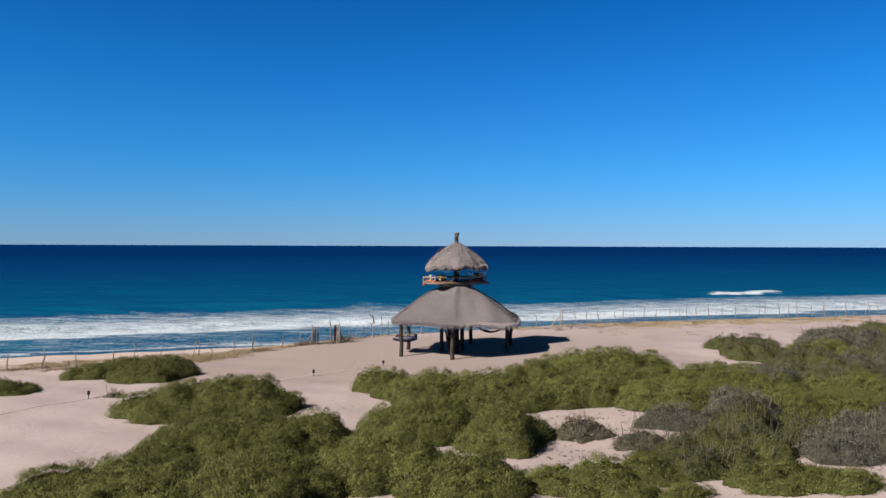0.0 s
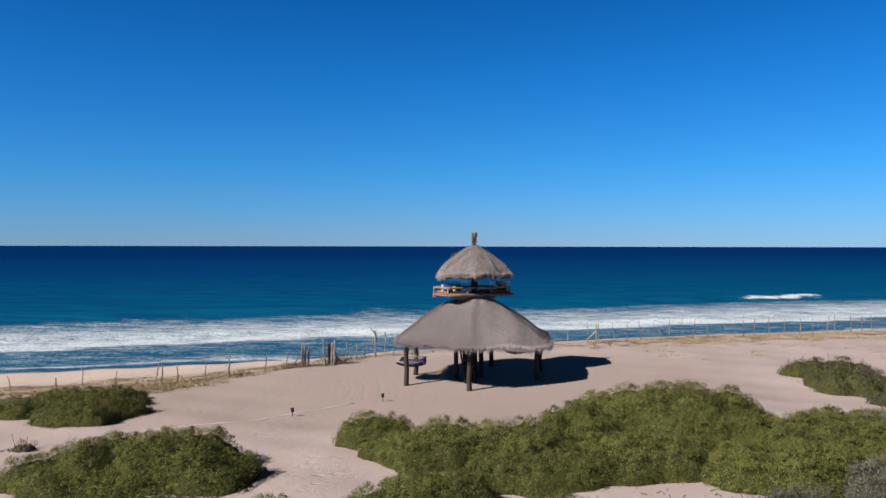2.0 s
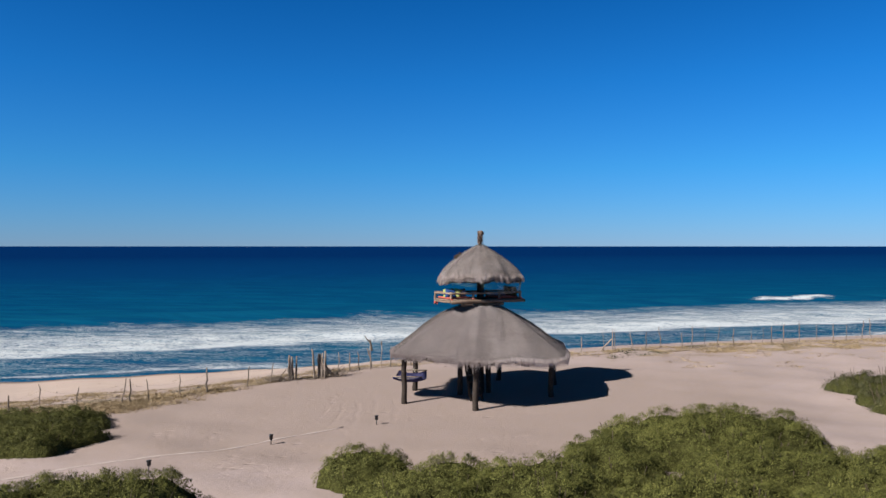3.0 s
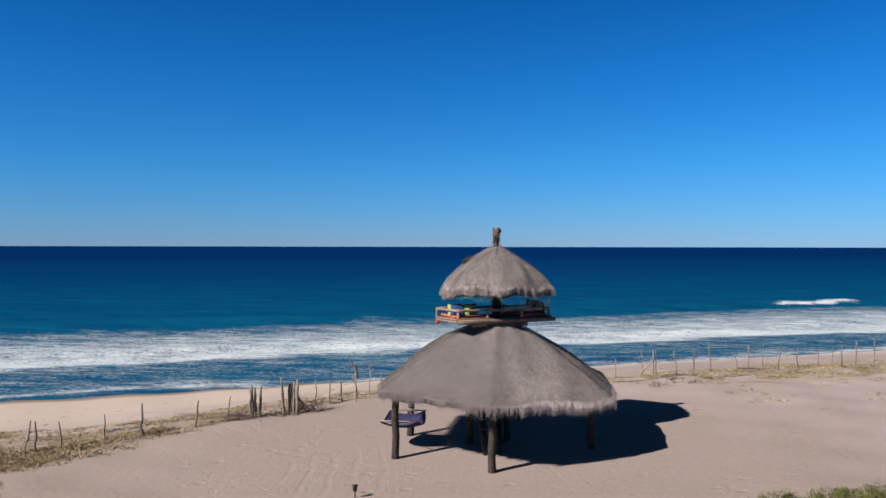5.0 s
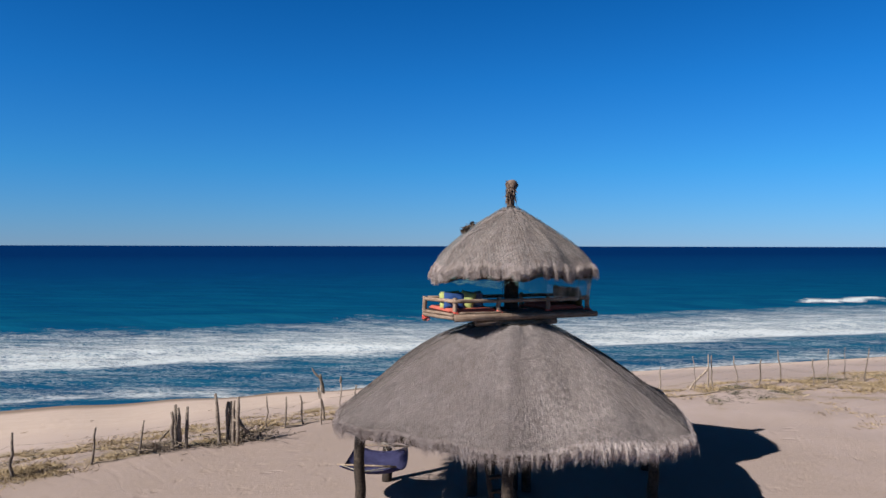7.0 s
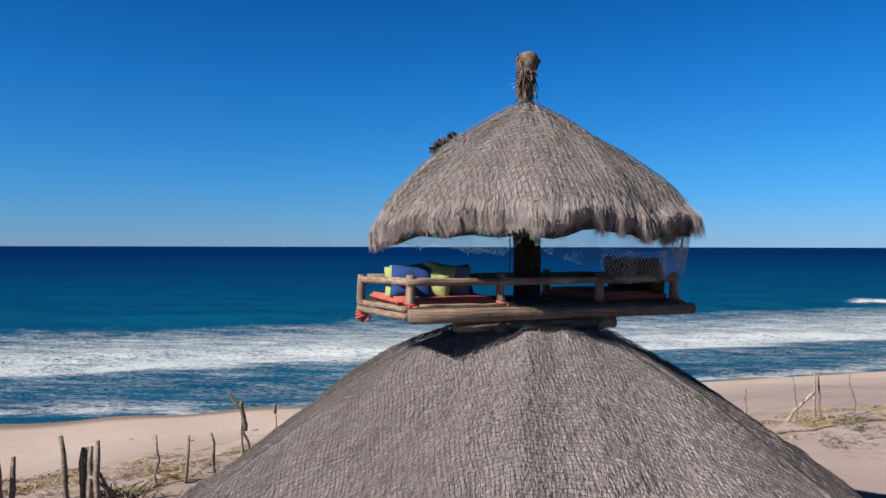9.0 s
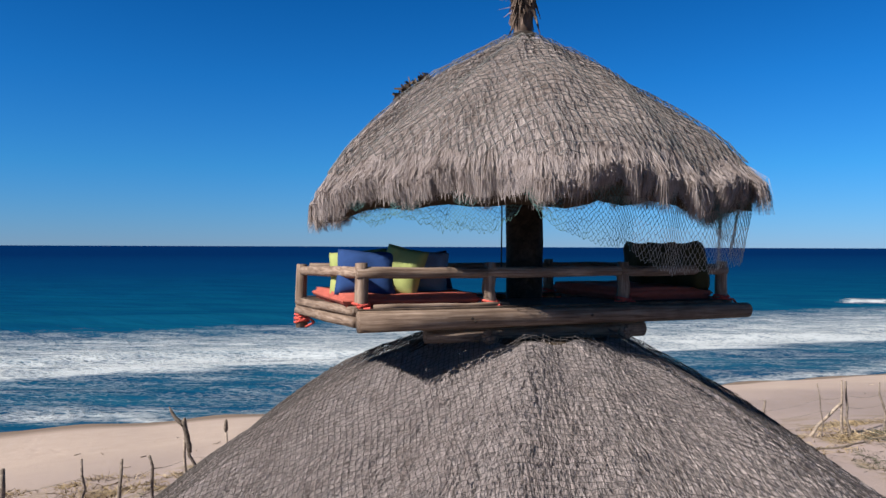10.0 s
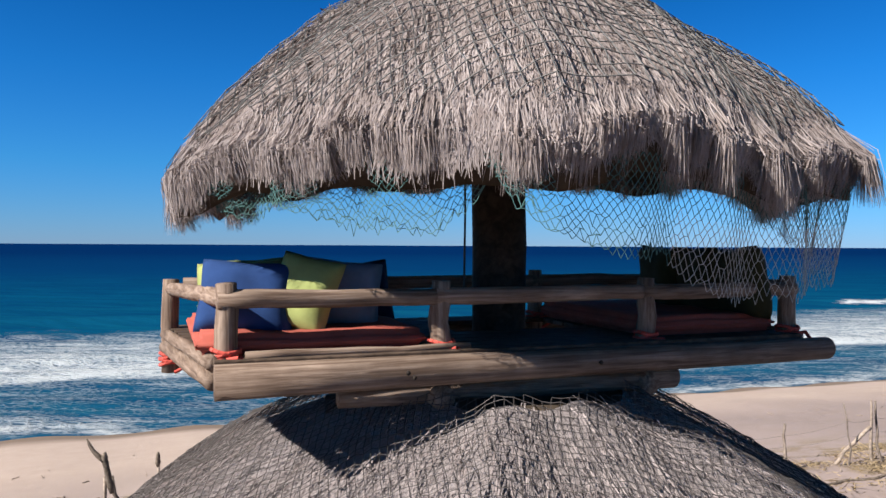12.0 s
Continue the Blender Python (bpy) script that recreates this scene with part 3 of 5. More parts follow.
def make_roof(name, centre, radius, flat, prof, count, length, fringe, net_step, material, parent, seed, hem):
    """A thatch roof: a shell, courses of strands over it, a ragged hem and a net stretched over the top."""
    rng = np.random.default_rng(seed)
    worn = 1.0 if radius < 3 else 0.0
    rho, zz = np.array([p[0] for p in prof]), np.array([p[1] for p in prof])
    tt = np.linspace(0, 1, len(prof))

    def rad(a):
        return radius * hexed(a, flat)

    def wavy(th, q):
        return 0.035 * np.sin(th * 7 + 4 * q) * q + 0.02 * np.sin(th * 19 + 1) * q + 0.02 * np.sin(th * 11 + 9 * q) + worn * (droop(th) * q * q - 0.20 * np.clip(np.cos(th + 0.2), 0, 1) ** 2 * q * (1 - q) - 0.14 * np.clip(np.cos(th - 3.2), 0, 1) ** 2 * q * (1 - q)) - (1 - worn) * (1.1 * np.clip(np.cos(th - 3.5), 0, 1) ** 2 * q ** 3 - 0.25 * np.clip(np.cos(th + 0.5), 0, 1) ** 2 - 0.95 * np.clip(np.cos(th - 2.5), 0, 1) ** 2) * q * (1 - q) - (1 - worn) * 0.17 * np.clip(np.cos(th + 0.5), 0, 1) ** 3 * q * q

    def surf(th, q, lift=0.0):
        r = np.interp(q, tt, rho) * rad(th)
        z = np.interp(q, tt, zz) + wavy(th, q) + lift
        return np.stack([centre[0] + r * np.cos(th), centre[1] + r * np.sin(th), z], axis=-1)

    # shell, top and underside
    nth, nq = 72, 14
    th = np.linspace(0, 2 * math.pi, nth, endpoint=False)
    bm = bmesh.new()
    rings = []
    qs = list(np.linspace(0, 0.94, nq))
    for q in qs:
        rings.append([bm.verts.new(p) for p in surf(th, np.full(nth, q), -0.03)])
    # the rim hangs lower, so this shade-dark colour shows below the hem
    rings.append([bm.verts.new(p - np.array([0, 0, 0.12 + 0.12 * worn])) for p in surf(th, np.full(nth, 0.915), -0.03)])
    for q in qs[::-1][1:]:
        rings.append([bm.verts.new(p) for p in surf(th, np.full(nth, q), -0.22)])
    for ra, rb in zip(rings, rings[1:]):
        for j in range(nth):
            bm.faces.new((ra[j], rb[j], rb[(j + 1) % nth], ra[(j + 1) % nth]))
    bm.faces.new(rings[0])
    bm.faces.new(rings[-1][::-1])
    roof = under(part(name, bm, SHADED_UNDER, parent))
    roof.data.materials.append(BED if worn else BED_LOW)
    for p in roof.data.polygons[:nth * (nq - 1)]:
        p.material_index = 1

    # strands, thickest count near the eave where the ring is longest
    q = np.sqrt(rng.uniform(0.0, 1.0, count)) * 0.99
    th = rng.uniform(0, 2 * math.pi, count)
    step = length / radius * rng.uniform(0.6, 1.3, count)
    a = surf(th, q, rng.uniform(0.0, 0.035, count))
    round_ = np.stack([-np.sin(th), np.cos(th), np.zeros(count)], axis=1)
    lifted = rng.uniform(-0.01, 0.035, count) + 0.02 * (rng.uniform(size=count) > 0.88)
    b = surf(th + rng.normal(0, 0.02 if radius < 3 else 0.009, count) / (0.3 + q), np.minimum(q + step, 1.0), lifted)
    over = np.clip(q + step - 1.0, 0, None)
    b[:, 2] -= over * radius * rng.uniform(0.5, 1.0, count)
    v1, f1 = blades(a, b, rng.uniform(0.0035, 0.0085, count), None, round_, 0.4 if worn else 0.22)
    # the hem: hanging ends in clumps of uneven length
    n2 = hem
    tufts = int(radius * (85 if worn else 220))
    tuft_th = np.sort(rng.uniform(0, 2 * math.pi, tufts))
    tuft_drop, tuft_out, tuft_q = rng.uniform(0.35 if worn else 0.45, 1.2 if worn else 1.3, tufts), rng.normal(0, 0.045, tufts), rng.uniform(0.87 if worn else 0.94, 0.98, tufts)
    which = rng.integers(0, tufts, n2)
    th = tuft_th[which] + rng.normal(0, 0.42 * 2 * math.pi / tufts, n2)
    # a few worn notches, where the ends have fallen out
    if worn:
        gap = np.abs((np.degrees(th)[:, None] - np.array([12, 55, 118, 170, 214, 233, 252, 262, 287, 305, 318, 338]) + 180) % 360 - 180).min(axis=1)
        stay = (gap > 1.9) | (rng.uniform(size=n2) < 0.35)
        which, th, n2 = which[stay], th[stay], int(stay.sum())
    clump = tuft_drop[which]
    q = np.clip(tuft_q[which] + rng.normal(0, 0.03, n2), 0.75, 1.0)
    a = surf(th, q, rng.uniform(-0.06, 0.05, n2))
    out = np.stack([np.cos(th), np.sin(th), np.zeros(n2)], axis=1)
    drop = fringe * clump * rng.uniform(0.5, 1.15, n2) * (1 - worn * 0.45 * np.clip(np.cos(th - radians(250)), 0, 1) ** 4)
    zt = np.interp(1.0, tt, zz) + wavy(th, 1.0) - drop
    b = surf(th + rng.normal(0, 0.012, n2), np.full(n2, 1.0)) + out * (tuft_out[which] + rng.uniform(-0.10, 0.03, n2))[:, None]
    b[:, 2] = zt
    v2, f2 = blades(a, b, rng.uniform(0.0028, 0.0065, n2), out * 0.05 + np.array([0, 0, 0.04]), np.stack([-np.sin(th), np.cos(th), np.zeros(n2)], axis=1), 0.8)
    v, f = merge((v1, f1), (v2, f2))
    thatch = mesh_object("thatch", quick_mesh("thatch", v, f), material, roof)
    thatch["kind"] = "stuff"
    thatch["label"] = "weathered grey-brown palm strands with a ragged hem"
    # net over the roof, laid square and stretched over the slope
    lay = 0.15 if worn else 0.05
    ca2, sa2 = math.cos(lay), math.sin(lay)
    lines = np.arange(-radius, radius, net_step)
    g1, g2 = np.meshgrid(lines, lines, indexing="ij")
    if not worn:
        g1 = g1 + 0.12 * np.sin(g2 * 1.3)
    g1, g2 = (g1 + 0.25 * net_step * np.sin(g2 * 9) + 0.02 * np.sin(g1 * 5) + 0.05 * np.sin(g2 * 2.1 + g1 * 0.8),
              g2 + 0.25 * net_step * np.sin(g1 * 7) + 0.05 * np.sin(g1 * 1.7 + 1))
    g1, g2 = g1 + rng.normal(0, 0.05 * net_step, g1.shape), g2 + rng.normal(0, 0.05 * net_step, g1.shape)
    px, py = g1 * ca2 - g2 * sa2, g1 * sa2 + g2 * ca2
    thn, rn = np.arctan2(py, px), np.hypot(px, py)
    qn = np.interp(rn / rad(thn), rho, tt)
    inside = (rn / rad(thn) < 0.985) & (rn / rad(thn) > rho[0])
    pts = surf(thn, qn, 0.040 + 0.026 * worn + 0.012 * np.sin(g1 * 3.1) * np.sin(g2 * 2.3) + rng.normal(0, 0.006, g1.shape))
    pts[..., 0], pts[..., 1] = centre[0] + px, centre[1] + py
    sa_, sb_ = [], []
    for d0, d1 in ((1, 0), (0, 1)):
        p, r_ = pts[:len(lines) - d0, :len(lines) - d1], pts[d0:, d1:]
        ok = inside[:len(lines) - d0, :len(lines) - d1] & inside[d0:, d1:]
        sa_.append(p[ok])
        sb_.append(r_[ok])
    v, f = tubes(np.concatenate(sa_), np.concatenate(sb_), 0.0034 if radius < 3 else 0.0024)
    net = mesh_object("net", quick_mesh("net", v, f), NET_ROOF if radius < 3 else NET_LOW, roof, "grey fishing net stretched over the thatch")
    net["kind"] = "stuff"
    return roof, surf


UPPER = (0.735, 46.53)
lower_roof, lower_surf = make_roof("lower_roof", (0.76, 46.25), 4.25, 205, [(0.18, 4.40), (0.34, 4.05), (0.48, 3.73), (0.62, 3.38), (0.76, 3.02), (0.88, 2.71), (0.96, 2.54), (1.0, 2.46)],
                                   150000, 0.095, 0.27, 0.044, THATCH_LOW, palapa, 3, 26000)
upper_roof, upper_surf = make_roof("upper_roof", UPPER, 2.01, 35, [(0.03, 7.06), (0.17, 6.93), (0.35, 6.74), (0.5, 6.56), (0.62, 6.40), (0.75, 6.20), (0.88, 5.98), (0.97, 5.77), (1.0, 5.60)],
                                   135000, 0.15, 0.21, 0.062, THATCH, palapa, 5, 58000)

# posts that carry the lower roof
for i, (x, y) in enumerate(POST_AT):
    z0 = gz(x, y) - 0.3
    bm = log_bm(pole_points((x, y, z0), (x + 0.02, y + 0.02, 2.42), 8, 0.012, i), [0.13, 0.125, 0.12, 0.118, 0.115, 0.112, 0.11, 0.105], 12, 0.04, True, i)
    under(part("post", bm, DARKWOOD, palapa, "dark round timber post set in the sand"))
# ring beams and rafters below the thatch
for i in range(6):
    (x0, y0), (x1, y1) = POST_AT[i], POST_AT[(i + 1) % 6]
    under(part("ring_beam", log_bm(pole_points((x0, y0, 2.30), (x1, y1, 2.30), 6, 0.012, i), [0.07] * 6, 10, 0.05, True, i), DARKWOOD, palapa))
    under(part("rafter", log_bm(pole_points((x0, y0, 2.34), (C.x + (x0 - C.x) * 0.2, C.y + (y0 - C.y) * 0.2, 3.85), 6, 0.01, i), [0.055] * 6, 10, 0.05, True, i), DARKWOOD, palapa))

# centre posts, mast and finial
for i, (dx, dy) in enumerate(((-0.94, -0.3), (-0.12, -0.28), (0.34, -0.05), (-0.5, 0.9))):
    x, y = C.x + dx, C.y + dy
    under(part("tower_post", log_bm(pole_points((x, y, gz(x, y) - 0.3), (x, y, 4.3), 7, 0.01, i), [0.12] * 7, 12, 0.04, True, i + 9), DARKWOOD, palapa))
mast = under(part("mast", log_bm(pole_points((0.74, 46.5, gz(0.74, 46.5) - 0.3), (0.74, 46.5, 7.1), 12, 0.008, 3), [0.17] * 10 + [0.14, 0.1], 16, 0.025, True, 4), DARKWOOD, palapa, "thick dark centre mast"))
fin_bm = log_bm([(0.73, 46.5, 6.9), (0.73, 46.5, 7.1), (0.735, 46.5, 7.25), (0.74, 46.5, 7.38), (0.75, 46.49, 7.5), (0.76, 46.48, 7.6), (0.765, 46.48, 7.68), (0.765, 46.48, 7.71)], [0.08, 0.08, 0.085, 0.10, 0.115, 0.125, 0.11, 0.05], 14, 0.12, True, 6)
finial = under(part("finial", fin_bm, STUB, palapa, "stub of palm trunk with a frayed husk on top"))
rng = np.random.default_rng(21)
n = 420
zr = rng.uniform(7.26, 7.69, n)
th = rng.normal(2.6, 1.3, n)
root = np.stack([0.745 + 0.09 * np.cos(th), 46.49 + 0.09 * np.sin(th), zr], axis=1)
reach = rng.uniform(0.01, 0.06, n) + 0.12 * (rng.uniform(size=n) > 0.94) * (zr < 7.5)
tip = root + np.stack([np.cos(th) * reach, np.sin(th) * reach, rng.uniform(-0.20, 0.04, n)], axis=1)
v, f = blades(root, tip, rng.uniform(0.012, 0.03, n))
husk = mesh_object("husk", quick_mesh("husk", v, f), STUB, finial, "frayed brown palm husk fibre")
husk["kind"] = "stuff"
v, f = tubes([(0.53, 46.3, 5.95), (0.535, 46.3, 5.4)], [(0.535, 46.3, 5.4), (0.53, 46.29, 4.9)], 0.007, 5)
under(mesh_object("pull_cord", quick_mesh("pull_cord", v, f, True), BLACKP, palapa, "thin dark cord hanging beside the mast"))
# a caught tuft of dark dry leaves high on the upper roof
n = 210
th0 = radians(186) + np.repeat([0.0, 0.07, -0.03], 70) + rng.normal(0, 0.03, n)
root = upper_surf(th0, np.repeat([0.47, 0.43, 0.36], 70) + rng.normal(0, 0.016, n), 0.085)
root = root + rng.uniform(0, 0.085, (n, 1)) * np.array([-0.6, 0, 0.9])
tip = root + rng.normal(0, 0.035, (n, 3)) + np.array([-0.015, 0, 0.0])
v, f = blades(root, tip, rng.uniform(0.02, 0.045, n))
tuft = under(mesh_object("leaf_tuft", quick_mesh("leaf_tuft", v, f), TWIG, palapa, "dark tuft of dead leaves caught on the thatch"))
tuft["kind"] = "stuff"

# torn net hanging below the upper eave
rng = np.random.default_rng(31)


def net_drop(th):
    deg = np.degrees(th)
    return np.interp(deg, [-150, -140, -132, -124, -112, -100, -92, -86, -76, -68, -62, -54, -40, -28, -20, -13, 0, 14],
                     [0.05, 0.10, 0.20, 0.14, 0.27, 0.31, 0.12, 0.32, 0.42, 0.40, 0.54, 0.62, 0.60, 0.56, 0.50, 0.40, 0.34, 0.2])


th_n = np.radians(np.arange(-150, 14, 1.05))
rows_n = 20
net_pts = np.zeros((rows_n, len(th_n), 3))
for j in range(rows_n):
    frac = j / (rows_n - 1)
    shift = radians(0.525) if j % 2 else 0.0
    tj = th_n + shift
    r_j = 1.98 * hexed(tj, 35) + 0.05 * np.sin(tj * 9 + 2) * frac + 0.03 * np.sin(tj * 23) - 0.05 * frac
    net_pts[j, :, 0] = UPPER[0] + r_j * np.cos(tj)
    net_pts[j, :, 1] = UPPER[1] + r_j * np.sin(tj)
    net_pts[j, :, 2] = 5.56 + droop(tj) - net_drop(tj) * frac - 0.012 * rng.normal(size=len(th_n)) * frac
# one net in two colours: lower right painted as sunlit, the rest darker
torn, lit_part = ([], []), ([], [])
for j in range(rows_n - 1):
    for k in range(len(th_n)):
        piece = lit_part if th_n[k] > radians(-67) and j > 8 else torn
        for kk in ((k, k + 1) if j % 2 else (k - 1, k)):
            if 0 <= kk < len(th_n) and rng.uniform() > 0.02:
                piece[0].append(net_pts[j, k])
                piece[1].append(net_pts[j + 1, kk])
for piece, thick, twine, label in ((torn, 0.0017, NET, "torn blue-green fishing net hanging below the eave"), (lit_part, 0.0016, NET_SUNLIT, "sunlit part of the same net, coloured paler, hanging over the rail")):
    v, f = tubes(np.array(piece[0]), np.array(piece[1]), thick)
    hung = mesh_object("hanging_net", quick_mesh("hanging_net", v, f), twine, upper_roof, label)
    hung["kind"] = "stuff"

# ---------------------------------------------------------------- the lookout deck
DECK = Matrix.Translation((-0.55, 45.0, 0.055)) @ Matrix.Rotation(radians(22.9), 4, "Z")
deck = empty("deck", (0, 0, 0), "", "")
deck.matrix_basis = Matrix.Translation(-palapa.location) @ DECK
deck.parent = palapa
deck["label"] = "raised lookout deck of weathered logs and boards"


def deck_log(name, a, b, r0, r1, seed=0, label="", n=7, wob=0.003, parent=None):
    material = LOG_X if abs(b[0] - a[0]) > abs(b[1] - a[1]) else LOG_Y
    pts = pole_points(a, b, n, wob, seed)
    rad = [r0 + (r1 - r0) * i / (n - 1) for i in range(n)]
    return part(name, log_bm(pts, rad, 14, 0.012, True, seed), material, parent or deck, label)


deck_log("beam", (0.0, 0, 4.525), (3.56, 0, 4.525), 0.080, 0.066, seed=1, label="long peeled log along the deck edge")
deck_log("beam", (0.0, 1.72, 4.50), (3.48, 1.72, 4.50), 0.085, 0.078, seed=2)
deck_log("beam", (0.62, 0.30, 4.37), (2.62, 0.24, 4.37), 0.066, 0.07, seed=3)
deck_log("beam", (0.62, 1.40, 4.37), (2.62, 1.40, 4.37), 0.066, 0.07, seed=4)
for i, u in enumerate((1.14, 2.4)):
    deck_log("joist", (u, 0.16, 4.35), (u, 1.7, 4.35), 0.066, 0.06, seed=5 + i)
for i in range(11):
    w0 = 0.09 + i * 0.15
    if 0.7 < w0 < 1.3:
        for a, b in ((0.01 - 0.12 * w0, 1.45), (2.35, 3.38)):
            part("board", box_bm((b - a, 0.138, 0.03), ((a + b) / 2, w0, 4.60), 0.004, 1), PLANK, deck, smooth=False)
    else:
        left = 0.01 - 0.12 * w0
        part("board", box_bm((3.38 - left, 0.138, 0.03), ((3.38 + left) / 2, w0, 4.60), 0.004, 1), PLANK, deck, smooth=False)
US, TOP, FAR = (0.06, 1.12, 2.36, 3.40), 4.925, 1.5
for i, u in enumerate(US):
    for j, vv in enumerate((0.15, FAR)):
        low = 4.34 if (i == 0 and j) else 4.53
        uu = u - (0.22 if i == 0 and j else 0)
        rp = part("rail_post", log_bm(pole_points((uu, vv, low), (uu, vv, TOP + (-0.01 if i == 0 and j else 0.03)), 5, 0.006, i * 2 + j), [0.056, 0.054, 0.053, 0.052, 0.047], 12, 0.015, True, i), LOG_Z, deck, "short peeled log post")
        zc = low + 0.08
        ang = np.linspace(0, 8 * math.pi, 60)
        pts = np.stack([uu + 0.064 * np.cos(ang), vv + 0.064 * np.sin(ang), zc - 0.03 + 0.07 * ang / ang[-1] + 0.012 * np.sin(ang * 1.5)], axis=1)
        loose = np.array([[uu, vv - 0.065, zc], [uu + 0.05, vv - 0.09, zc + 0.01], [uu + 0.1, vv - 0.08, zc - 0.03], [uu + 0.02, vv - 0.08, zc - 0.07]])
        pts = np.concatenate([pts, loose])
        vv_, ff_ = tubes(pts[:-1], pts[1:], 0.011, 5)
        mesh_object("cord", quick_mesh("cord", vv_, ff_, True), ROPE_CORAL, rp, "coral red cord wound round the post")
for j, vv in enumerate((0.15, FAR)):
    for i in range(3):
        ua = US[i] - (0.11 if i == 0 and j else 0) - 0.04
        deck_log("rail", (ua, vv - 0.012, TOP - 0.045), (US[i + 1] + 0.04, vv - 0.008, TOP - 0.05), 0.046, 0.042, seed=20 + i + 3 * j, label="peeled log handrail")
deck_log("rail", (0.06, 0.15, TOP - 0.04), (-0.16, FAR, TOP - 0.07), 0.046, 0.04, seed=30)
deck_log("rail", (3.40, 0.15, TOP - 0.04), (3.40, FAR, TOP - 0.04), 0.046, 0.04, seed=31)
deck_log("side_pole", (0.0, 0.08, 4.515), (-0.19, FAR, 4.50), 0.042, 0.04, seed=32)
deck_log("side_pole", (0.0, 0.09, 4.595), (-0.19, FAR, 4.575), 0.036, 0.034, seed=33)
deck_log("side_pole", (3.46, 0.12, 4.58), (3.46, 1.62, 4.58), 0.042, 0.036, seed=34)
for i, (u, z) in enumerate(((0.87, 4.535), (0.90, 4.51), (1.92, 4.53))):
    part("knot", log_bm([(u, -0.082, z), (u, -0.090, z), (u, -0.094, z)], [0.012, 0.010, 0.004], 8, 0.1, True, i), DARKWOOD, deck)
deck_log("edge_pole", (0.14, 0.08, 4.625), (1.25, 0.08, 4.625), 0.02, 0.018, seed=35)


def on_deck(ob, at, rx=0, ry=0, rz=0):
    ob.matrix_basis = DECK @ pose(*at, rx, ry, rz)
    return ob


def mattress(at, size, label, seed):
    bm = box_bm(size, (0, 0, size[2] / 2), 0.03, 3)
    bmesh.ops.subdivide_edges(bm, edges=[e for e in bm.edges if e.calc_length() > 0.5], cuts=9, use_grid_fill=True)
    for q in bm.verts:
        q.co.z += 0.014 * noise.noise(Vector((q.co.x * 4 + seed, q.co.y * 4, 0))) * (q.co.z > size[2] * 0.5)
        q.co.x += 0.008 * noise.noise(Vector((q.co.y * 6, q.co.z * 9, seed)))
    ob = part("mattress", bm, CORAL)
    tagged(on_deck(ob, at), label, "cushion", "deck mattresses")
    pts = []
    for z in (size[2] / 2,):
        hx, hy = size[0] / 2 - 0.004, size[1] / 2 - 0.004
        ring = [(-hx, -hy, z), (hx, -hy, z), (hx, hy, z), (-hx, hy, z), (-hx, -hy, z)]
        pts.append((np.array(ring[:-1]), np.array(ring[1:])))
    v_, f_ = tubes(np.concatenate([p[0] for p in pts]), np.concatenate([p[1] for p in pts]), 0.008, 6)
    mesh_object("piping", quick_mesh("piping", v_, f_, True), CORAL, ob)
    return ob


mattress((0.49, 0.82, 4.615), (1.12, 1.3, 0.095), "coral orange mattress lying on the deck boards", 1)
mattress((2.86, 0.83, 4.615), (0.96, 1.28, 0.11), "coral orange mattress in the shade of the roof", 2)


def pillow(at, size, material, rx, rz, label, seed, ry=0):
    ob = part("pillow", pillow_bm(*size, seed=seed), material)
    return tagged(on_deck(ob, at, rx, ry, rz), label, "pillow", "deck pillows")


pillow((0.19, 0.50, 4.865), (0.50, 0.40, 0.2), BLUE, -22, -16, "royal blue pillow standing on the mattress", 1, 3)
pillow((0.20, 0.74, 4.840), (0.54, 0.42, 0.18), LIME, -14, -22, "lime green pillow tucked behind the blue one", 2, -3)
pillow((0.47, 0.45, 4.880), (0.36, 0.42, 0.18), LIME, -20, -34, "lime green pillow leaning beside the blue one", 3, 12)
pillow((0.30, 1.04, 4.860), (0.44, 0.40, 0.2), LIME, -12, -22, "lime green pillow at the far side", 4, -4)
pillow((0.72, 0.66, 4.862), (0.44, 0.40, 0.2), GREY, -18, -12, "grey-blue pillow on the mattress", 5, 6)
pillow((0.92, 1.16, 4.825), (0.46, 0.40, 0.2), NAVY, -10, -10, "dark navy pillow at the far rail", 6, -8)
for i, (vv, rz) in enumerate(((0.34, 76), (0.72, 82), (1.12, 78))):
    pillow((3.2, vv, 4.91), (0.58, 0.46, 0.2), OLIVE, -10, rz, "dark olive back pillow leaning on the rail in the shade", 8 + i, 3 - 3 * i)

# stair up to the deck, between the centre posts
stair = empty("stair", (0.2, 45.75, gz(0.2, 45.75)), "steep dark wooden stair under the thatch roof", "stair", turn=20.6)
for i, dx in enumerate((-0.27, 0.27)):
    part("stringer", log_bm(pole_points((dx, -1.05, -0.05), (dx, 0.75, 3.7), 6, 0.006, i), [0.055] * 6, 10, 0.03, True, i), DARKWOOD, stair)
for i in range(13):
    fr = (i + 1) / 14
    part("tread", box_bm((0.56, 0.16, 0.045), (0, -1.05 + 1.8 * fr, -0.05 + 3.75 * fr), 0.008, 1), PLANK, stair, smooth=False)


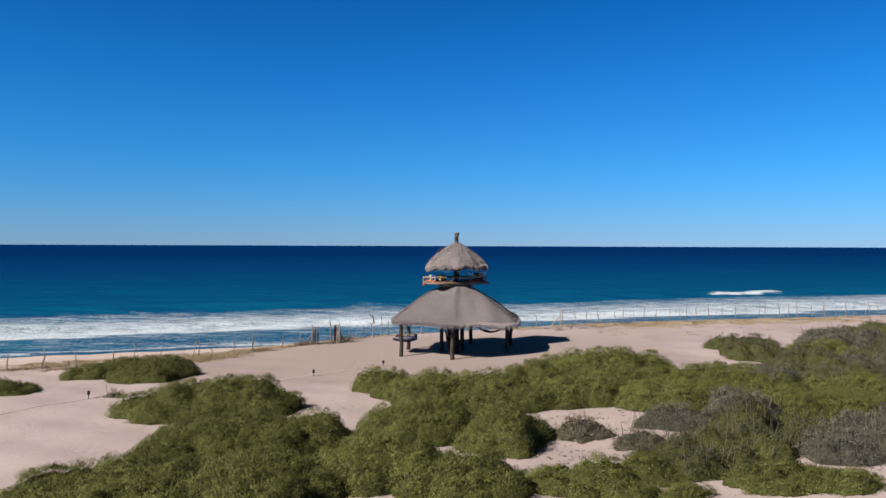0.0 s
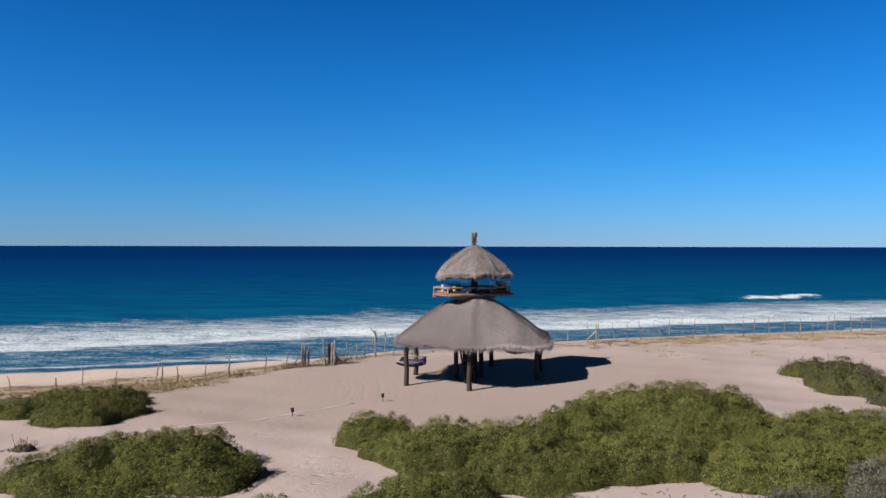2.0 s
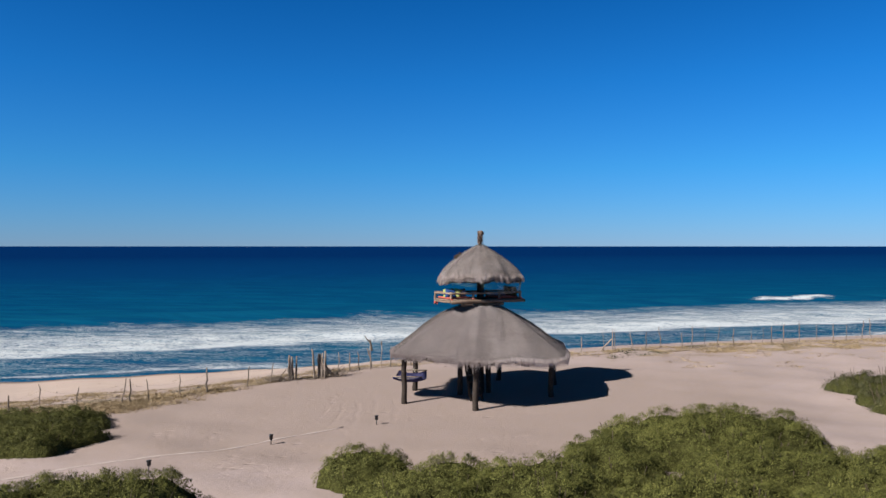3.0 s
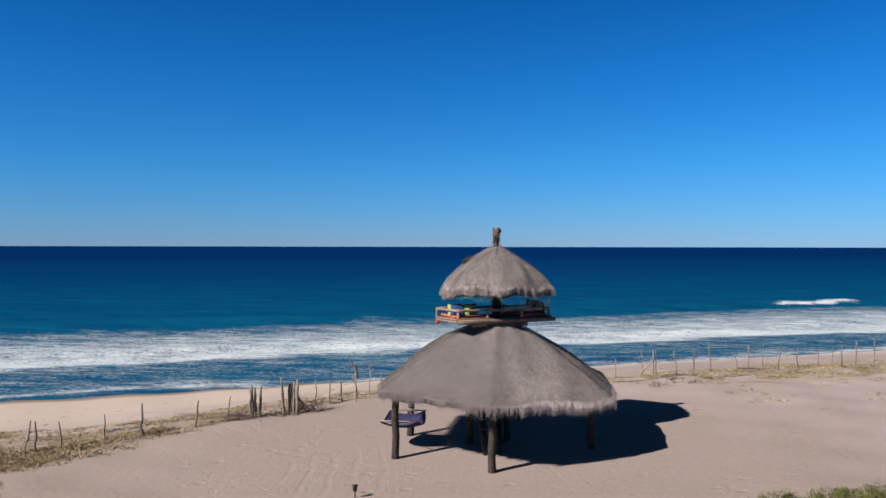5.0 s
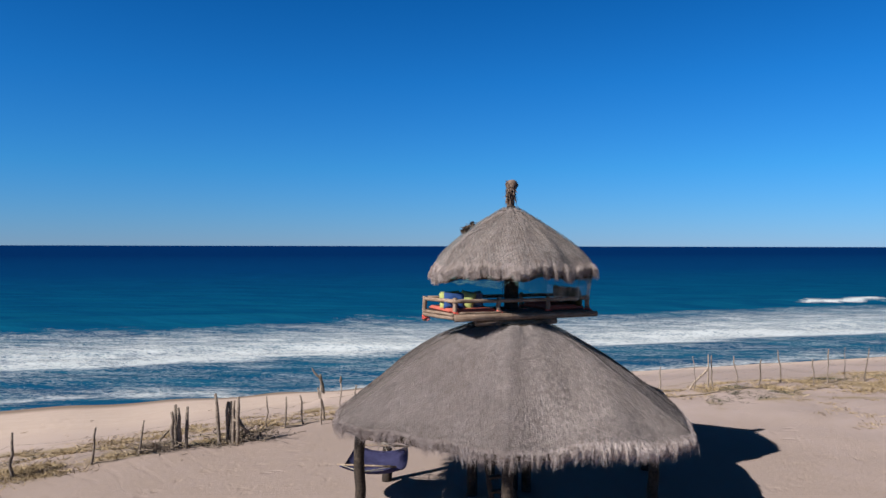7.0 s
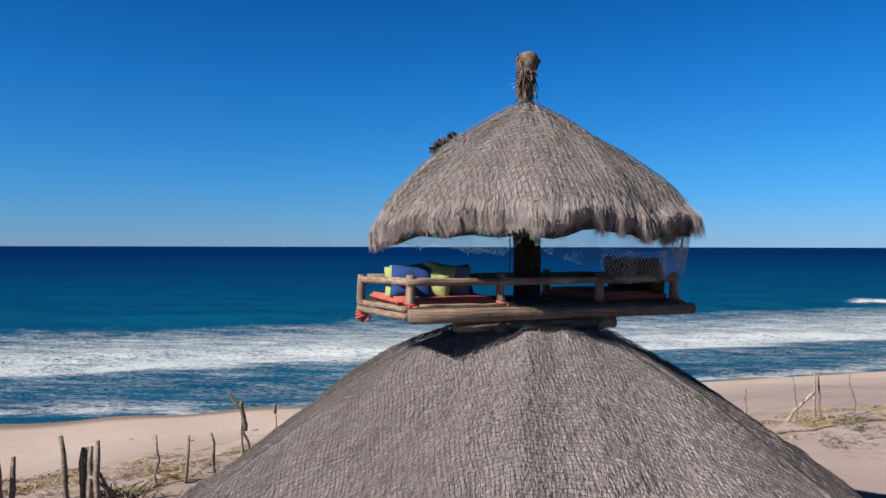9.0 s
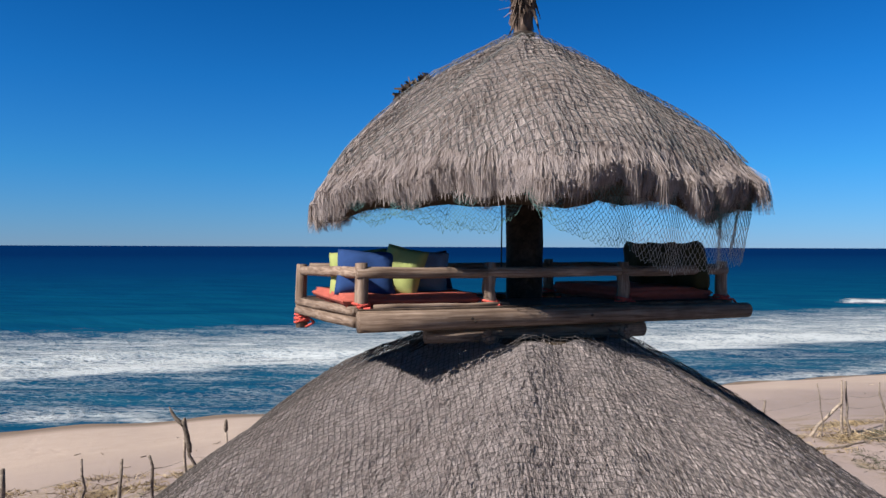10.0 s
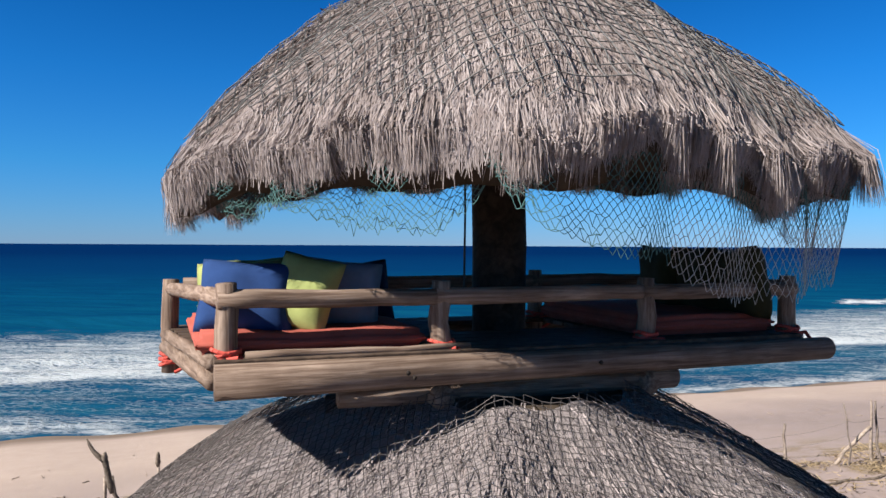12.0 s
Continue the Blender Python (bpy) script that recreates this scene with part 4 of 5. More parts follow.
# ---------------------------------------------------------------- hammocks
def hammock(name, a, b, width, sag, material, label, spread):
    """A cloth slung between two posts, gathered at its ends by cords."""
    a, b = Vector(a), Vector(b)
    mid = (a + b) / 2
    ob = empty(name, (mid.x, mid.y, mid.z), label, "hammock")
    along = b - a
    side = Vector((-along.y, along.x, 0)).normalized()
    bm = bmesh.new()
    nx, ny = 22, 10
    vs = {}
    inset = 0.2
    for i in range(nx + 1):
        t = i / nx
        p = a.lerp(b, inset + (1 - 2 * inset) * t) - mid
        w = width * (spread + (1 - spread) * math.sin(math.pi * t) ** 0.7)
        for j in range(ny + 1):
            s = 2 * j / ny - 1
            z = -sag * (1 - (2 * t - 1) ** 2 * 0.6) + 0.22 * width * s * s * (1 - spread * 0.7) + 0.012 * noise.noise(Vector((t * 7, s * 3, sag)))
            vs[i, j] = bm.verts.new(p + side * (w / 2 * s) + Vector((0, 0, z)))
    for i in range(nx):
        for j in range(ny):
            bm.faces.new((vs[i, j], vs[i + 1, j], vs[i + 1, j + 1], vs[i, j + 1]))
    ends = [[vs[0, j].co.copy() for j in range(0, ny + 1, 2)], [vs[nx, j].co.copy() for j in range(0, ny + 1, 2)]]
    bmesh.ops.solidify(bm, geom=bm.faces[:], thickness=0.012)
    part("cloth", bm, material, ob)
    for pts, anchor in zip(ends, (a - mid, b - mid)):
        knot = anchor.lerp(pts[len(pts) // 2], 0.35)
        v_, f_ = tubes([tuple(p) for p in pts] + [tuple(anchor)], [tuple(knot)] * len(pts) + [tuple(knot)], 0.009, 5)
        mesh_object("cords", quick_mesh("cords", v_, f_, True), ROPE, ob)
        if spread > 0.6:
            pa, pb = pts[0], pts[-1]
            part("spreader_bar", log_bm([tuple(pa + (pa - pb) * 0.04), tuple((pa + pb) / 2), tuple(pb + (pb - pa) * 0.04)], [0.022] * 3, 8, 0.02), LOGWOOD, ob)
    return ob


hammock("hammock", (-2.53, 44.62, 1.34), (-2.28, 47.2, 1.39), 1.45, 0.40, INDIGO, "indigo canvas hammock with spreader bars slung between two posts", 0.85)
hammock("hammock", (1.75, 49.2, 1.62), (4.12, 47.98, 1.64), 0.52, 0.40, BLACKCLOTH, "dark slack hammock slung between two posts", 0.15)


# ---------------------------------------------------------------- fence along the top of the beach
fence = empty("fence", (0.0, 57.0, gz(0, 57)), "rough fence of crooked driftwood stakes and sagging wire", "fence")
rng = np.random.default_rng(41)
near_stakes = [-18.6, -17.2, -15.4, -15.1, -14.4, -13.35, -12.3, -10.7, -9.75, -6.7, -6.2, -5.7, -5.05, -4.1, -3.0]
fx = -40.0
stakes = []
while fx < 62:
    if not -19.5 < fx < -2.2:
        stakes.append(fx)
    fx += rng.uniform(1.2, 2.0) if fx < 7 else rng.uniform(0.55, 1.3)
stakes = sorted(stakes + near_stakes)
tops = []
for i, x in enumerate(stakes):
    y = float(fence_y(x)) + rng.normal(0, 0.12)
    z = gz(x, y - 0.2)
    h = rng.uniform(0.85, 1.2) if x < 7 else rng.uniform(0.95, 1.4)
    lean = rng.normal(0, 0.12, 2)
    pts = pole_points((x, y, z - 0.25), (x + lean[0] * h, y + lean[1] * h, z + h), 6, 0.028, i + 50)
    r = rng.uniform(0.022, 0.042) if x < 7 else rng.uniform(0.014, 0.032)
    under(part("stake", log_bm(pts, [r * 1.2, r * 1.1, r, r, r * 0.9, r * 0.75], 7, 0.12, True, i), STAKE, fence), fence)
    tops.append(np.array([pts[1], pts[3], pts[4]]))
tops = np.array(tops)
for k, hh in enumerate((0.35, 0.65, 0.95)):
    base = tops[:, 0].copy()
    line = base + (tops[:, 2] - tops[:, 0]) * hh
    fine = []
    for p, q in zip(line, line[1:]):
        for t in (0, 0.25, 0.5, 0.75):
            fine.append(p + (q - p) * t - np.array([0, 0, 0.05 * math.sin(math.pi * t)]))
    fine = np.array(fine)
    v, f = tubes(fine[:-1], fine[1:], 0.0035, 3)
    under(mesh_object("wire", quick_mesh("wire", v, f), WIRE, fence), fence)


def stump_group(name, x, y, count, h, r, seed, label):
    """Thick driftwood stakes set close together."""
    ob = empty(name, (x, y, gz(x, y)), label, "post")
    rg = np.random.default_rng(seed)
    for i in range(count):
        a = np.array([(i - 0.5 * (count - 1)) * 0.105 + rg.normal(0, 0.02), rg.normal(0, 0.06), -0.25])
        b = a * np.array([1.3, 1.3, 0]) + np.array([rg.normal(-0.02, 0.06), rg.normal(0, 0.05), h * rg.uniform(0.8, 1.12)])
        rr = r * rg.uniform(0.7, 1.15)
        part("stake", log_bm(pole_points(a, b, 6, 0.011, seed + i), [rr * 1.15, rr, rr * 0.95, rr, rr * 0.85, rr * 0.7], 9, 0.12, True, i), STAKE, ob)
    return ob


stump_group("gate_post", -8.75, 50.5, 4, 1.35, 0.06, 3, "cluster of thick weathered driftwood gate stakes")
stump_group("gate_post", -7.4, 51.0, 5, 1.4, 0.065, 8, "cluster of thick weathered driftwood gate stakes")


def brush_pile(x, y, wide, deep, high, count, seed, label):
    """Dead branches heaped against the stakes."""
    rg = np.random.default_rng(seed)
    a = np.stack([rg.normal(0, wide, count), rg.normal(0, deep, count), rg.uniform(0, high * 0.5, count)], axis=1)
    th_ = rg.uniform(0, 2 * math.pi, count)
    ln = rg.uniform(0.15, 0.6, count)
    b = a + np.stack([np.cos(th_) * ln, 0.6 * np.sin(th_) * ln, rg.uniform(-0.1, 0.55, count) * high], axis=1)
    mid = (a + b) / 2 + rg.normal(0, 0.04, a.shape)
    for p in (a, mid, b):
        g = ground_z(x + p[:, 0], y + p[:, 1]) - gz(x, y)
        p[:, 2] = np.maximum(p[:, 2] + g, g + 0.005)
    v_, f_ = tubes(np.concatenate([a, mid]), np.concatenate([mid, b]), 0.011, 5)
    ob = mesh_object("brush_pile", quick_mesh("brush_pile", v_, f_), BRUSH)
    ob.location = (x, y, gz(x, y))
    return tagged(ob, label, "brush", kind="stuff")


brush_pile(-9.45, 50.2, 0.35, 0.15, 0.45, 110, 2, "grey dead branches heaped by the gate stakes")
brush_pile(-6.95, 51.3, 0.40, 0.18, 0.55, 140, 3, "grey dead branches heaped by the gate stakes")
brush_pile(-8.1, 50.75, 0.45, 0.12, 0.12, 70, 4, "low line of dead sticks lying between the gate stakes")
for i, (x0, y0, x1, y1, h) in enumerate(((-7.3, 50.95, -6.6, 51.4, 0.75), (-7.25, 51.0, -6.85, 51.3, 1.0), (-9.05, 50.45, -9.6, 50.2, 0.6))):
    pts = pole_points((x0, y0, gz(x0, y0) + h), (x1, y1, gz(x1, y1) - 0.1), 5, 0.012, i + 90)
    tagged(part("leaning_pole", log_bm(pts, [0.025, 0.03, 0.032, 0.035, 0.038], 8, 0.1, True, i), STICK), "thin driftwood pole leaning against the gate stakes", "pole")


def forked_stake(x, y, label):
    """A thin pole that carries a thick forked piece of driftwood at its top."""
    ob = empty("driftwood_stake", (x, y, gz(x, y) - 0.46), label, "stake")
    part("pole", log_bm(pole_points((0.02, 0, -0.3), (0.0, 0, 1.75), 7, 0.012, 5), [0.032, 0.03, 0.03, 0.028, 0.028, 0.026, 0.026], 8, 0.1, True, 5), STICK, ob)
    part("trunk", log_bm([(0.10, 0.02, 1.48), (0.08, 0.02, 1.62), (0.04, 0.01, 1.80), (0.01, 0, 1.95), (-0.01, 0, 2.06), (0.0, 0, 2.13)], [0.035, 0.046, 0.05, 0.052, 0.045, 0.02], 10, 0.2, True, 6), BRUSH, ob, "dark weathered driftwood trunk")
    part("fork", log_bm([(-0.01, 0, 1.98), (-0.10, 0, 2.06), (-0.19, 0.01, 2.14), (-0.25, 0, 2.24), (-0.29, 0, 2.33)], [0.035, 0.035, 0.032, 0.026, 0.012], 9, 0.18, True, 7), BRUSH, ob)
    return ob


forked_stake(-5.12, 53.2, "thin stake topped by a forked piece of driftwood")
knob = empty("knobbed_stake", (-4.6, 53.9, gz(-4.6, 53.9) - 0.25), "thin stake with a dark knob of driftwood on top", "stake")
part("pole", log_bm(pole_points((0, 0, -0.3), (0.02, 0, 1.55), 6, 0.01, 3), [0.022] * 6, 8, 0.1), STICK, knob)
part("knob", log_bm([(0.02, 0, 1.45), (0.02, 0, 1.52), (0.02, 0, 1.64), (0.02, 0, 1.70)], [0.02, 0.04, 0.04, 0.02], 9, 0.14), BRUSH, knob)
brace = empty("braced_stake", (8.6, 57.6, gz(8.6, 57.6)), "fence stake with a slanting brace pole", "stake")
part("stake", log_bm(pole_points((0.25, 0, -0.3), (0.22, 0, 1.35), 6, 0.012, 1), [0.04, 0.038, 0.036, 0.03, 0.024, 0.02], 8, 0.1), STICK, brace)
part("brace_pole", log_bm(pole_points((-0.6, 0, -0.1), (0.2, 0, 0.8), 6, 0.012, 2), [0.04] * 6, 8, 0.1), STICK, brace)


for i, (x0, x1, off) in enumerate(((6.6, 9.0, -0.62), (9.2, 11.4, -0.5), (11.6, 13.6, -0.75))):
    pts = []
    for j in range(9):
        x = x0 + (x1 - x0) * j / 8
        y = float(fence_y(x)) + off - 0.2 + 0.06 * math.sin(j * 1.9 + i)
        pts.append((x, y, gz(x, y) + 0.015 + 0.01 * math.sin(j * 2.3)))
    tagged(part("driftwood_log", log_bm(pts, [0.015, 0.022, 0.027, 0.03, 0.028, 0.03, 0.026, 0.022, 0.015], 8, 0.15, True, i), BRUSH), "dark driftwood log lying at the foot of the fence", "log")


# ---------------------------------------------------------------- path edging and small lamps on the sand
edge_pts = [(-20.0, 27.0), (-17.7, 29.9), (-15.4, 33.4), (-12.0, 35.5), (-8.4, 37.3), (-4.5, 40.5)]
ep = np.array(edge_pts)
tt = np.linspace(0, 1, 60)
seg = np.linspace(0, 1, len(ep))
ex, ey = np.interp(tt, seg, ep[:, 0]), np.interp(tt, seg, ep[:, 1])
ez = ground_z(ex, ey) + 0.01
path_pts = np.stack([ex, ey, ez], axis=1)
bm = log_bm([tuple(p) for p in path_pts], [0.085 * (0.7 + 0.3 * math.sin(i * 1.7)) for i in range(60)], 8, 0.05, True, 2)
for q in bm.verts:
    g = gz(q.co.x, q.co.y)
    q.co.z = g + max(-0.02, (q.co.z - g) * 0.3)
tagged(part("path_edging", bm, mat_plain("pale_rope", (0.36, 0.302, 0.28), 0.9, 0.1, 40)), "pale half-buried rope edging across the sand", "edging")


def path_lamp(x, y):
    ob = empty("path_lamp", (x, y, gz(x, y)), "small black solar path lamp stuck in the sand", "lamp", "path lamps")
    part("spike", log_bm([(0, 0, -0.15), (0, 0, 0.2)], [0.018, 0.018], 8, 0), BLACKP, ob)
    part("lamp_head", log_bm([(0, 0, 0.18), (0, 0, 0.22), (0, 0, 0.30), (0, 0, 0.33)], [0.05, 0.065, 0.06, 0.075], 12, 0), BLACKP, ob)
    part("cap", log_bm([(0, 0, 0.325), (0, 0, 0.345), (0, 0, 0.36)], [0.085, 0.08, 0.03], 12, 0), BLACKP, ob)
    return ob


for x, y in ((-3.28, 40.75), (-6.6, 38.1), (-9.4, 34.7), (-15.6, 32.9)):
    path_lamp(x, y)


# ---------------------------------------------------------------- shrubs on the dunes
def shrub(x, y, rx, ry, h, kind, seed, label, dens=8.0, rough=0.42):
    """A low spreading shrub: a dark inner mass, leafy clumps over it, and bare twigs."""
    rg = np.random.default_rng(seed * 13 + 5)
    z0 = gz(x, y)
    ob = empty("shrub", (x, y, z0), label, "shrub", "dune shrubs")
    ph = rg.uniform(0, 6.28, 3)
    nb = int(9 + 4.5 * rx * ry)
    bump_at = rg.uniform(-1, 1, (nb, 2))
    bump_r = rg.uniform(0.4, 1.0, nb)
    bump_h = rg.uniform(0.3, 1.0, nb) * rough

    def top(u, w):
        """Height over the ground, 0 to about 1: a dome with an uneven rim and rounded tussocks on it."""
        ang = np.arctan2(w, u)
        rim = 0.90 + 0.09 * np.sin(3 * ang + ph[0]) + 0.07 * np.sin(5 * ang + ph[1]) + 0.04 * np.sin(9 * ang + ph[2])
        d2 = (u * u + w * w) / (rim * rim)
        dome = np.clip(1 - d2, 0, None) ** 0.36
        e2 = (((u[..., None] - bump_at[:, 0]) * rx) ** 2 + ((w[..., None] - bump_at[:, 1]) * ry) ** 2) / bump_r ** 2
        tuss = (bump_h * np.sqrt(np.clip(1 - e2, 0, None))).max(axis=-1)
        return np.where(dome > 0, dome * (0.98 - rough + tuss * 0.9), 0)

    def gl(px, py):
        return ground_z(x + px, y + py) - z0

    # inner mass
    m, mw = int(16 + 2 * rx / 0.17), int(16 + 2 * ry / 0.17)
    w, u = np.meshgrid(np.linspace(-1.05, 1.05, mw), np.linspace(-1.05, 1.05, m), indexing="ij")
    hh = top(u, w)
    zc = gl(u * rx, w * ry) - 0.14 + np.where(hh > 0.02, hh * h * 0.88, -0.15) + 0.045 * rg.normal(size=u.shape)
    v_ = np.stack([u * rx * 0.96, w * ry * 0.96, zc], axis=-1).reshape(-1, 3)
    i = (np.arange(mw - 1)[:, None] * m + np.arange(m - 1)[None]).reshape(-1)
    f_ = np.stack([i, i + 1, i + 1 + m, i + m], axis=1)
    keep = (hh.reshape(-1)[f_] > 0.02).any(axis=1)
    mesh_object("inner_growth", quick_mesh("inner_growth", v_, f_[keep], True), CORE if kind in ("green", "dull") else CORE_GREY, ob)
    # leafy clumps
    nc = int(dens * math.pi * rx * ry)
    cu, cw = rg.uniform(-1.04, 1.04, nc * 2), rg.uniform(-1.04, 1.04, nc * 2)
    rim = rg.uniform(0, 2 * math.pi, nc)
    cu, cw = np.append(cu, np.cos(rim) * rg.uniform(0.55, 0.95, nc)), np.append(cw, np.sin(rim) * rg.uniform(0.55, 0.95, nc))
    ch = top(cu, cw)
    ok = ch > 0.05
    cu, cw, ch = cu[ok], cw[ok], ch[ok]
    lift = np.where((ch < 0.55) | (rg.uniform(size=len(cu)) < 0.2), rg.uniform(0.1, 1.0, len(cu)), 1.0)
    cx, cy = cu * rx, cw * ry
    cz = gl(cx, cy) + ch * h * lift - 0.10
    cr = rg.uniform(0.10, 0.21, len(cu))
    per = 84
    c = np.repeat(np.stack([cx, cy, cz], axis=1), per, axis=0)
    rr = np.repeat(cr, per)
    d = rg.normal(size=(len(c), 3))
    d[:, 2] = np.abs(d[:, 2]) * 1.1 - 0.25
    d /= np.linalg.norm(d, axis=1)[:, None]
    root = c + d * (rr * rg.uniform(0.35, 0.95, len(c)))[:, None]
    size = rg.uniform(0.028, 0.054, len(c))
    # a close skin of leaves between the clumps
    ns = int(len(c) * 0.7)
    su, sw = rg.uniform(-1.0, 1.0, ns), rg.uniform(-1.0, 1.0, ns)
    sh = top(su, sw)
    su, sw, sh = su[sh > 0.04], sw[sh > 0.04], sh[sh > 0.04]
    skin = np.stack([su * rx, sw * ry, gl(su * rx, sw * ry) + sh * h * rg.uniform(0.70, 1.0, len(su)) - 0.11], axis=1)
    e = 0.02
    slope = np.stack([-(top(su + e, sw) - top(su - e, sw)) * h / rx, -(top(su, sw + e) - top(su, sw - e)) * h / ry, np.full(len(su), 2 * e)], axis=1)
    slope /= np.linalg.norm(slope, axis=1)[:, None]
    ds = rg.normal(size=skin.shape) * 0.5 + slope * 0.8
    cs = np.stack([-(top(cu + e, cw) - top(cu - e, cw)) * h / rx, -(top(cu, cw + e) - top(cu, cw - e)) * h / ry, np.full(len(cu), 2 * e)], axis=1)
    cs /= np.linalg.norm(cs, axis=1)[:, None]
    own = 0.5 if kind == "green" else 0.8
    lie = np.concatenate([own * d + (1.4 - own) * np.repeat(cs, per, axis=0), slope])
    root, d = np.concatenate([root, skin]), np.concatenate([d, ds / np.linalg.norm(ds, axis=1)[:, None]])
    size = np.append(size, rg.uniform(0.034, 0.066, len(skin)))
    ax = d + rg.normal(0, 0.55, d.shape) + np.array([0, 0, 0.35])
    ax /= np.linalg.norm(ax, axis=1)[:, None]
    side = np.cross(ax, rg.normal(size=d.shape))
    side /= np.linalg.norm(side, axis=1)[:, None] + 1e-9
    tip = root + ax * size[:, None]
    wv = side * (size * 0.22)[:, None]
    v_ = np.stack([root + wv, tip, root - wv], axis=1).reshape(-1, 3)
    f_ = np.arange(len(v_)).reshape(-1, 3)
    lm = {"green": LEAF, "dull": LEAF_DULL, "grey": LEAF_GREY, "dry": LEAF_DRY}[kind]
    me = quick_mesh("crown", v_, f_)
    me.attributes.new("lie", "FLOAT_VECTOR", "POINT").data.foreach_set("vector", np.repeat(lie, 3, axis=0).astype(np.float32).ravel())
    mesh_object("crown", me, lm, ob)["kind"] = "stuff"
    # twigs
    nt = int((60 if kind != "green" else 14) * rx * ry / 3) + 10
    tu, tw = rg.uniform(-0.9, 0.9, nt), rg.uniform(-0.9, 0.9, nt)
    th_ = top(tu, tw)
    a = np.stack([tu * rx * 0.9, tw * ry * 0.9, gl(tu * rx * 0.9, tw * ry * 0.9) - 0.05], axis=1)
    b = np.stack([tu * rx, tw * ry, gl(tu * rx, tw * ry) + th_ * h + rg.uniform(0.0, 0.2 if kind != "green" else 0.01, nt) - (0.06 if kind == "green" else 0)], axis=1) + rg.normal(0, 0.12 if kind != "green" else 0.04, (nt, 3))
    v_, f_ = tubes(a, b, 0.009, 4)
    mesh_object("twig_work", quick_mesh("twig_work", v_, f_), TWIG, ob)["kind"] = "stuff"
    return ob


GREEN = "dense olive-green dune shrub growing low on the sand"
LEFT = [(-9.2, 29.6, 4.15, 2.5, 1.5), (-15.0, 38.2, 2.6, 1.9, 1.05), (-18.1, 39.6, 2.6, 1.7, 0.95), (-16.2, 41.0, 3.2, 1.5, 1.05), (-21.5, 34.5, 3.2, 1.8, 0.75),
        (-6.6, 24.2, 3.9, 3.0, 1.08), (-8.4, 19.4, 3.0, 2.2, 1.1), (-4.2, 24.9, 1.2, 1.0, 1.2), (-5.0, 19.0, 3.2, 2.6, 1.3), (-12.6, 17.2, 1.4, 1.6, 0.9)]
MID = [(2.4, 29.0, 2.4, 1.5, 1.1), (-2.6, 33.0, 1.5, 1.1, 1.3), (-0.8, 31.2, 2.2, 1.5, 1.4), (1.8, 31.2, 2.2, 1.5, 1.35), (-0.6, 25.6, 2.3, 2.9, 1.3), (-1.8, 20.6, 2.4, 2.2, 1.3), (0.6, 19.2, 1.9, 1.7, 1.0),
       (7.7, 35.8, 3.7, 2.8, 1.65), (4.0, 33.4, 1.6, 2.2, 1.35), (5.4, 29.6, 2.6, 1.7, 1.25), (11.8, 31.4, 3.8, 2.8, 1.3), (9.0, 28.4, 3.0, 2.0, 1.2), (13.4, 27.6, 2.8, 2.4, 1.2)]
RIGHT = [(1.9, 24.0, 1.9, 2.4, 1.35), (7.2, 20.9, 2.0, 1.2, 0.9), (18.2, 45.6, 2.5, 1.7, 1.3), (17.4, 42.4, 1.9, 2.0, 1.25), (21.5, 43.0, 3.2, 2.8, 1.1), (19.2, 39.4, 3.0, 2.8, 1.2), (24.5, 38.5, 3.6, 3.2, 1.2),
         (18.3, 34.2, 3.0, 2.8, 1.2), (16.6, 29.6, 2.8, 2.2, 1.2), (10.6, 24.2, 3.0, 1.8, 1.1), (8.4, 22.2, 2.2, 1.5, 1.0), (29.0, 45.0, 3.6, 3.0, 1.1),
         (4.7, 19.3, 2.8, 1.7, 0.9), (20.8, 30.6, 3.2, 3.0, 1.2), (31.5, 54.0, 3.5, 2.5, 1.0), (22.5, 34.6, 3.0, 2.4, 1.2), (9.6, 19.4, 2.2, 1.2, 0.8)]
sid = 0
for group in (LEFT, MID, RIGHT):
    for x, y, rx, ry, h in group:
        sid += 1
        if group is RIGHT:
            shrub(x, y, rx, ry, h * 1.12, "green" if sid % 4 == 0 else "dull", sid, "rough olive-green dune shrub with dark gaps between its tussocks", 8.0, 0.82)
        else:
            shrub(x, y, rx, ry, h, "green", sid, GREEN, 8.0, 0.34)
for x, y, rx, ry, h in ((12.4, 21.8, 2.4, 1.5, 1.0), (13.4, 31.0, 1.8, 1.4, 1.45), (26.0, 49.3, 3.2, 2.2, 1.2), (13.4, 23.4, 2.0, 1.6, 1.1), (21.6, 31.6, 2.0, 1.5, 1.5), (10.6, 26.4, 1.6, 1.2, 1.35), (23.6, 46.2, 2.6, 1.8, 1.3), (16.4, 25.2, 2.2, 1.8, 1.2), (8.0, 25.4, 1.6, 1.0, 0.95), (20.4, 36.4, 2.0, 1.4, 1.4)):
    sid += 1
    shrub(x, y, rx, ry, h, "grey", sid, "grey-green dune shrub with bare twigs", 6.0, 0.6)
for x, y, rx, ry, h in ((4.7, 24.6, 1.1, 1.1, 0.7), (6.2, 23.2, 1.0, 0.8, 0.55), (14.5, 22.0, 1.6, 1.0, 0.6), (-14.6, 33.2, 0.5, 0.4, 0.35)):
    sid += 1
    shrub(x, y, rx, ry, h, "dry", sid, "dry brown dune shrub, half bare", 3.2)
shrub(8.3, 32.4, 2.8, 1.5, 1.2, "green", sid + 1, GREEN, 8.0, 0.34)


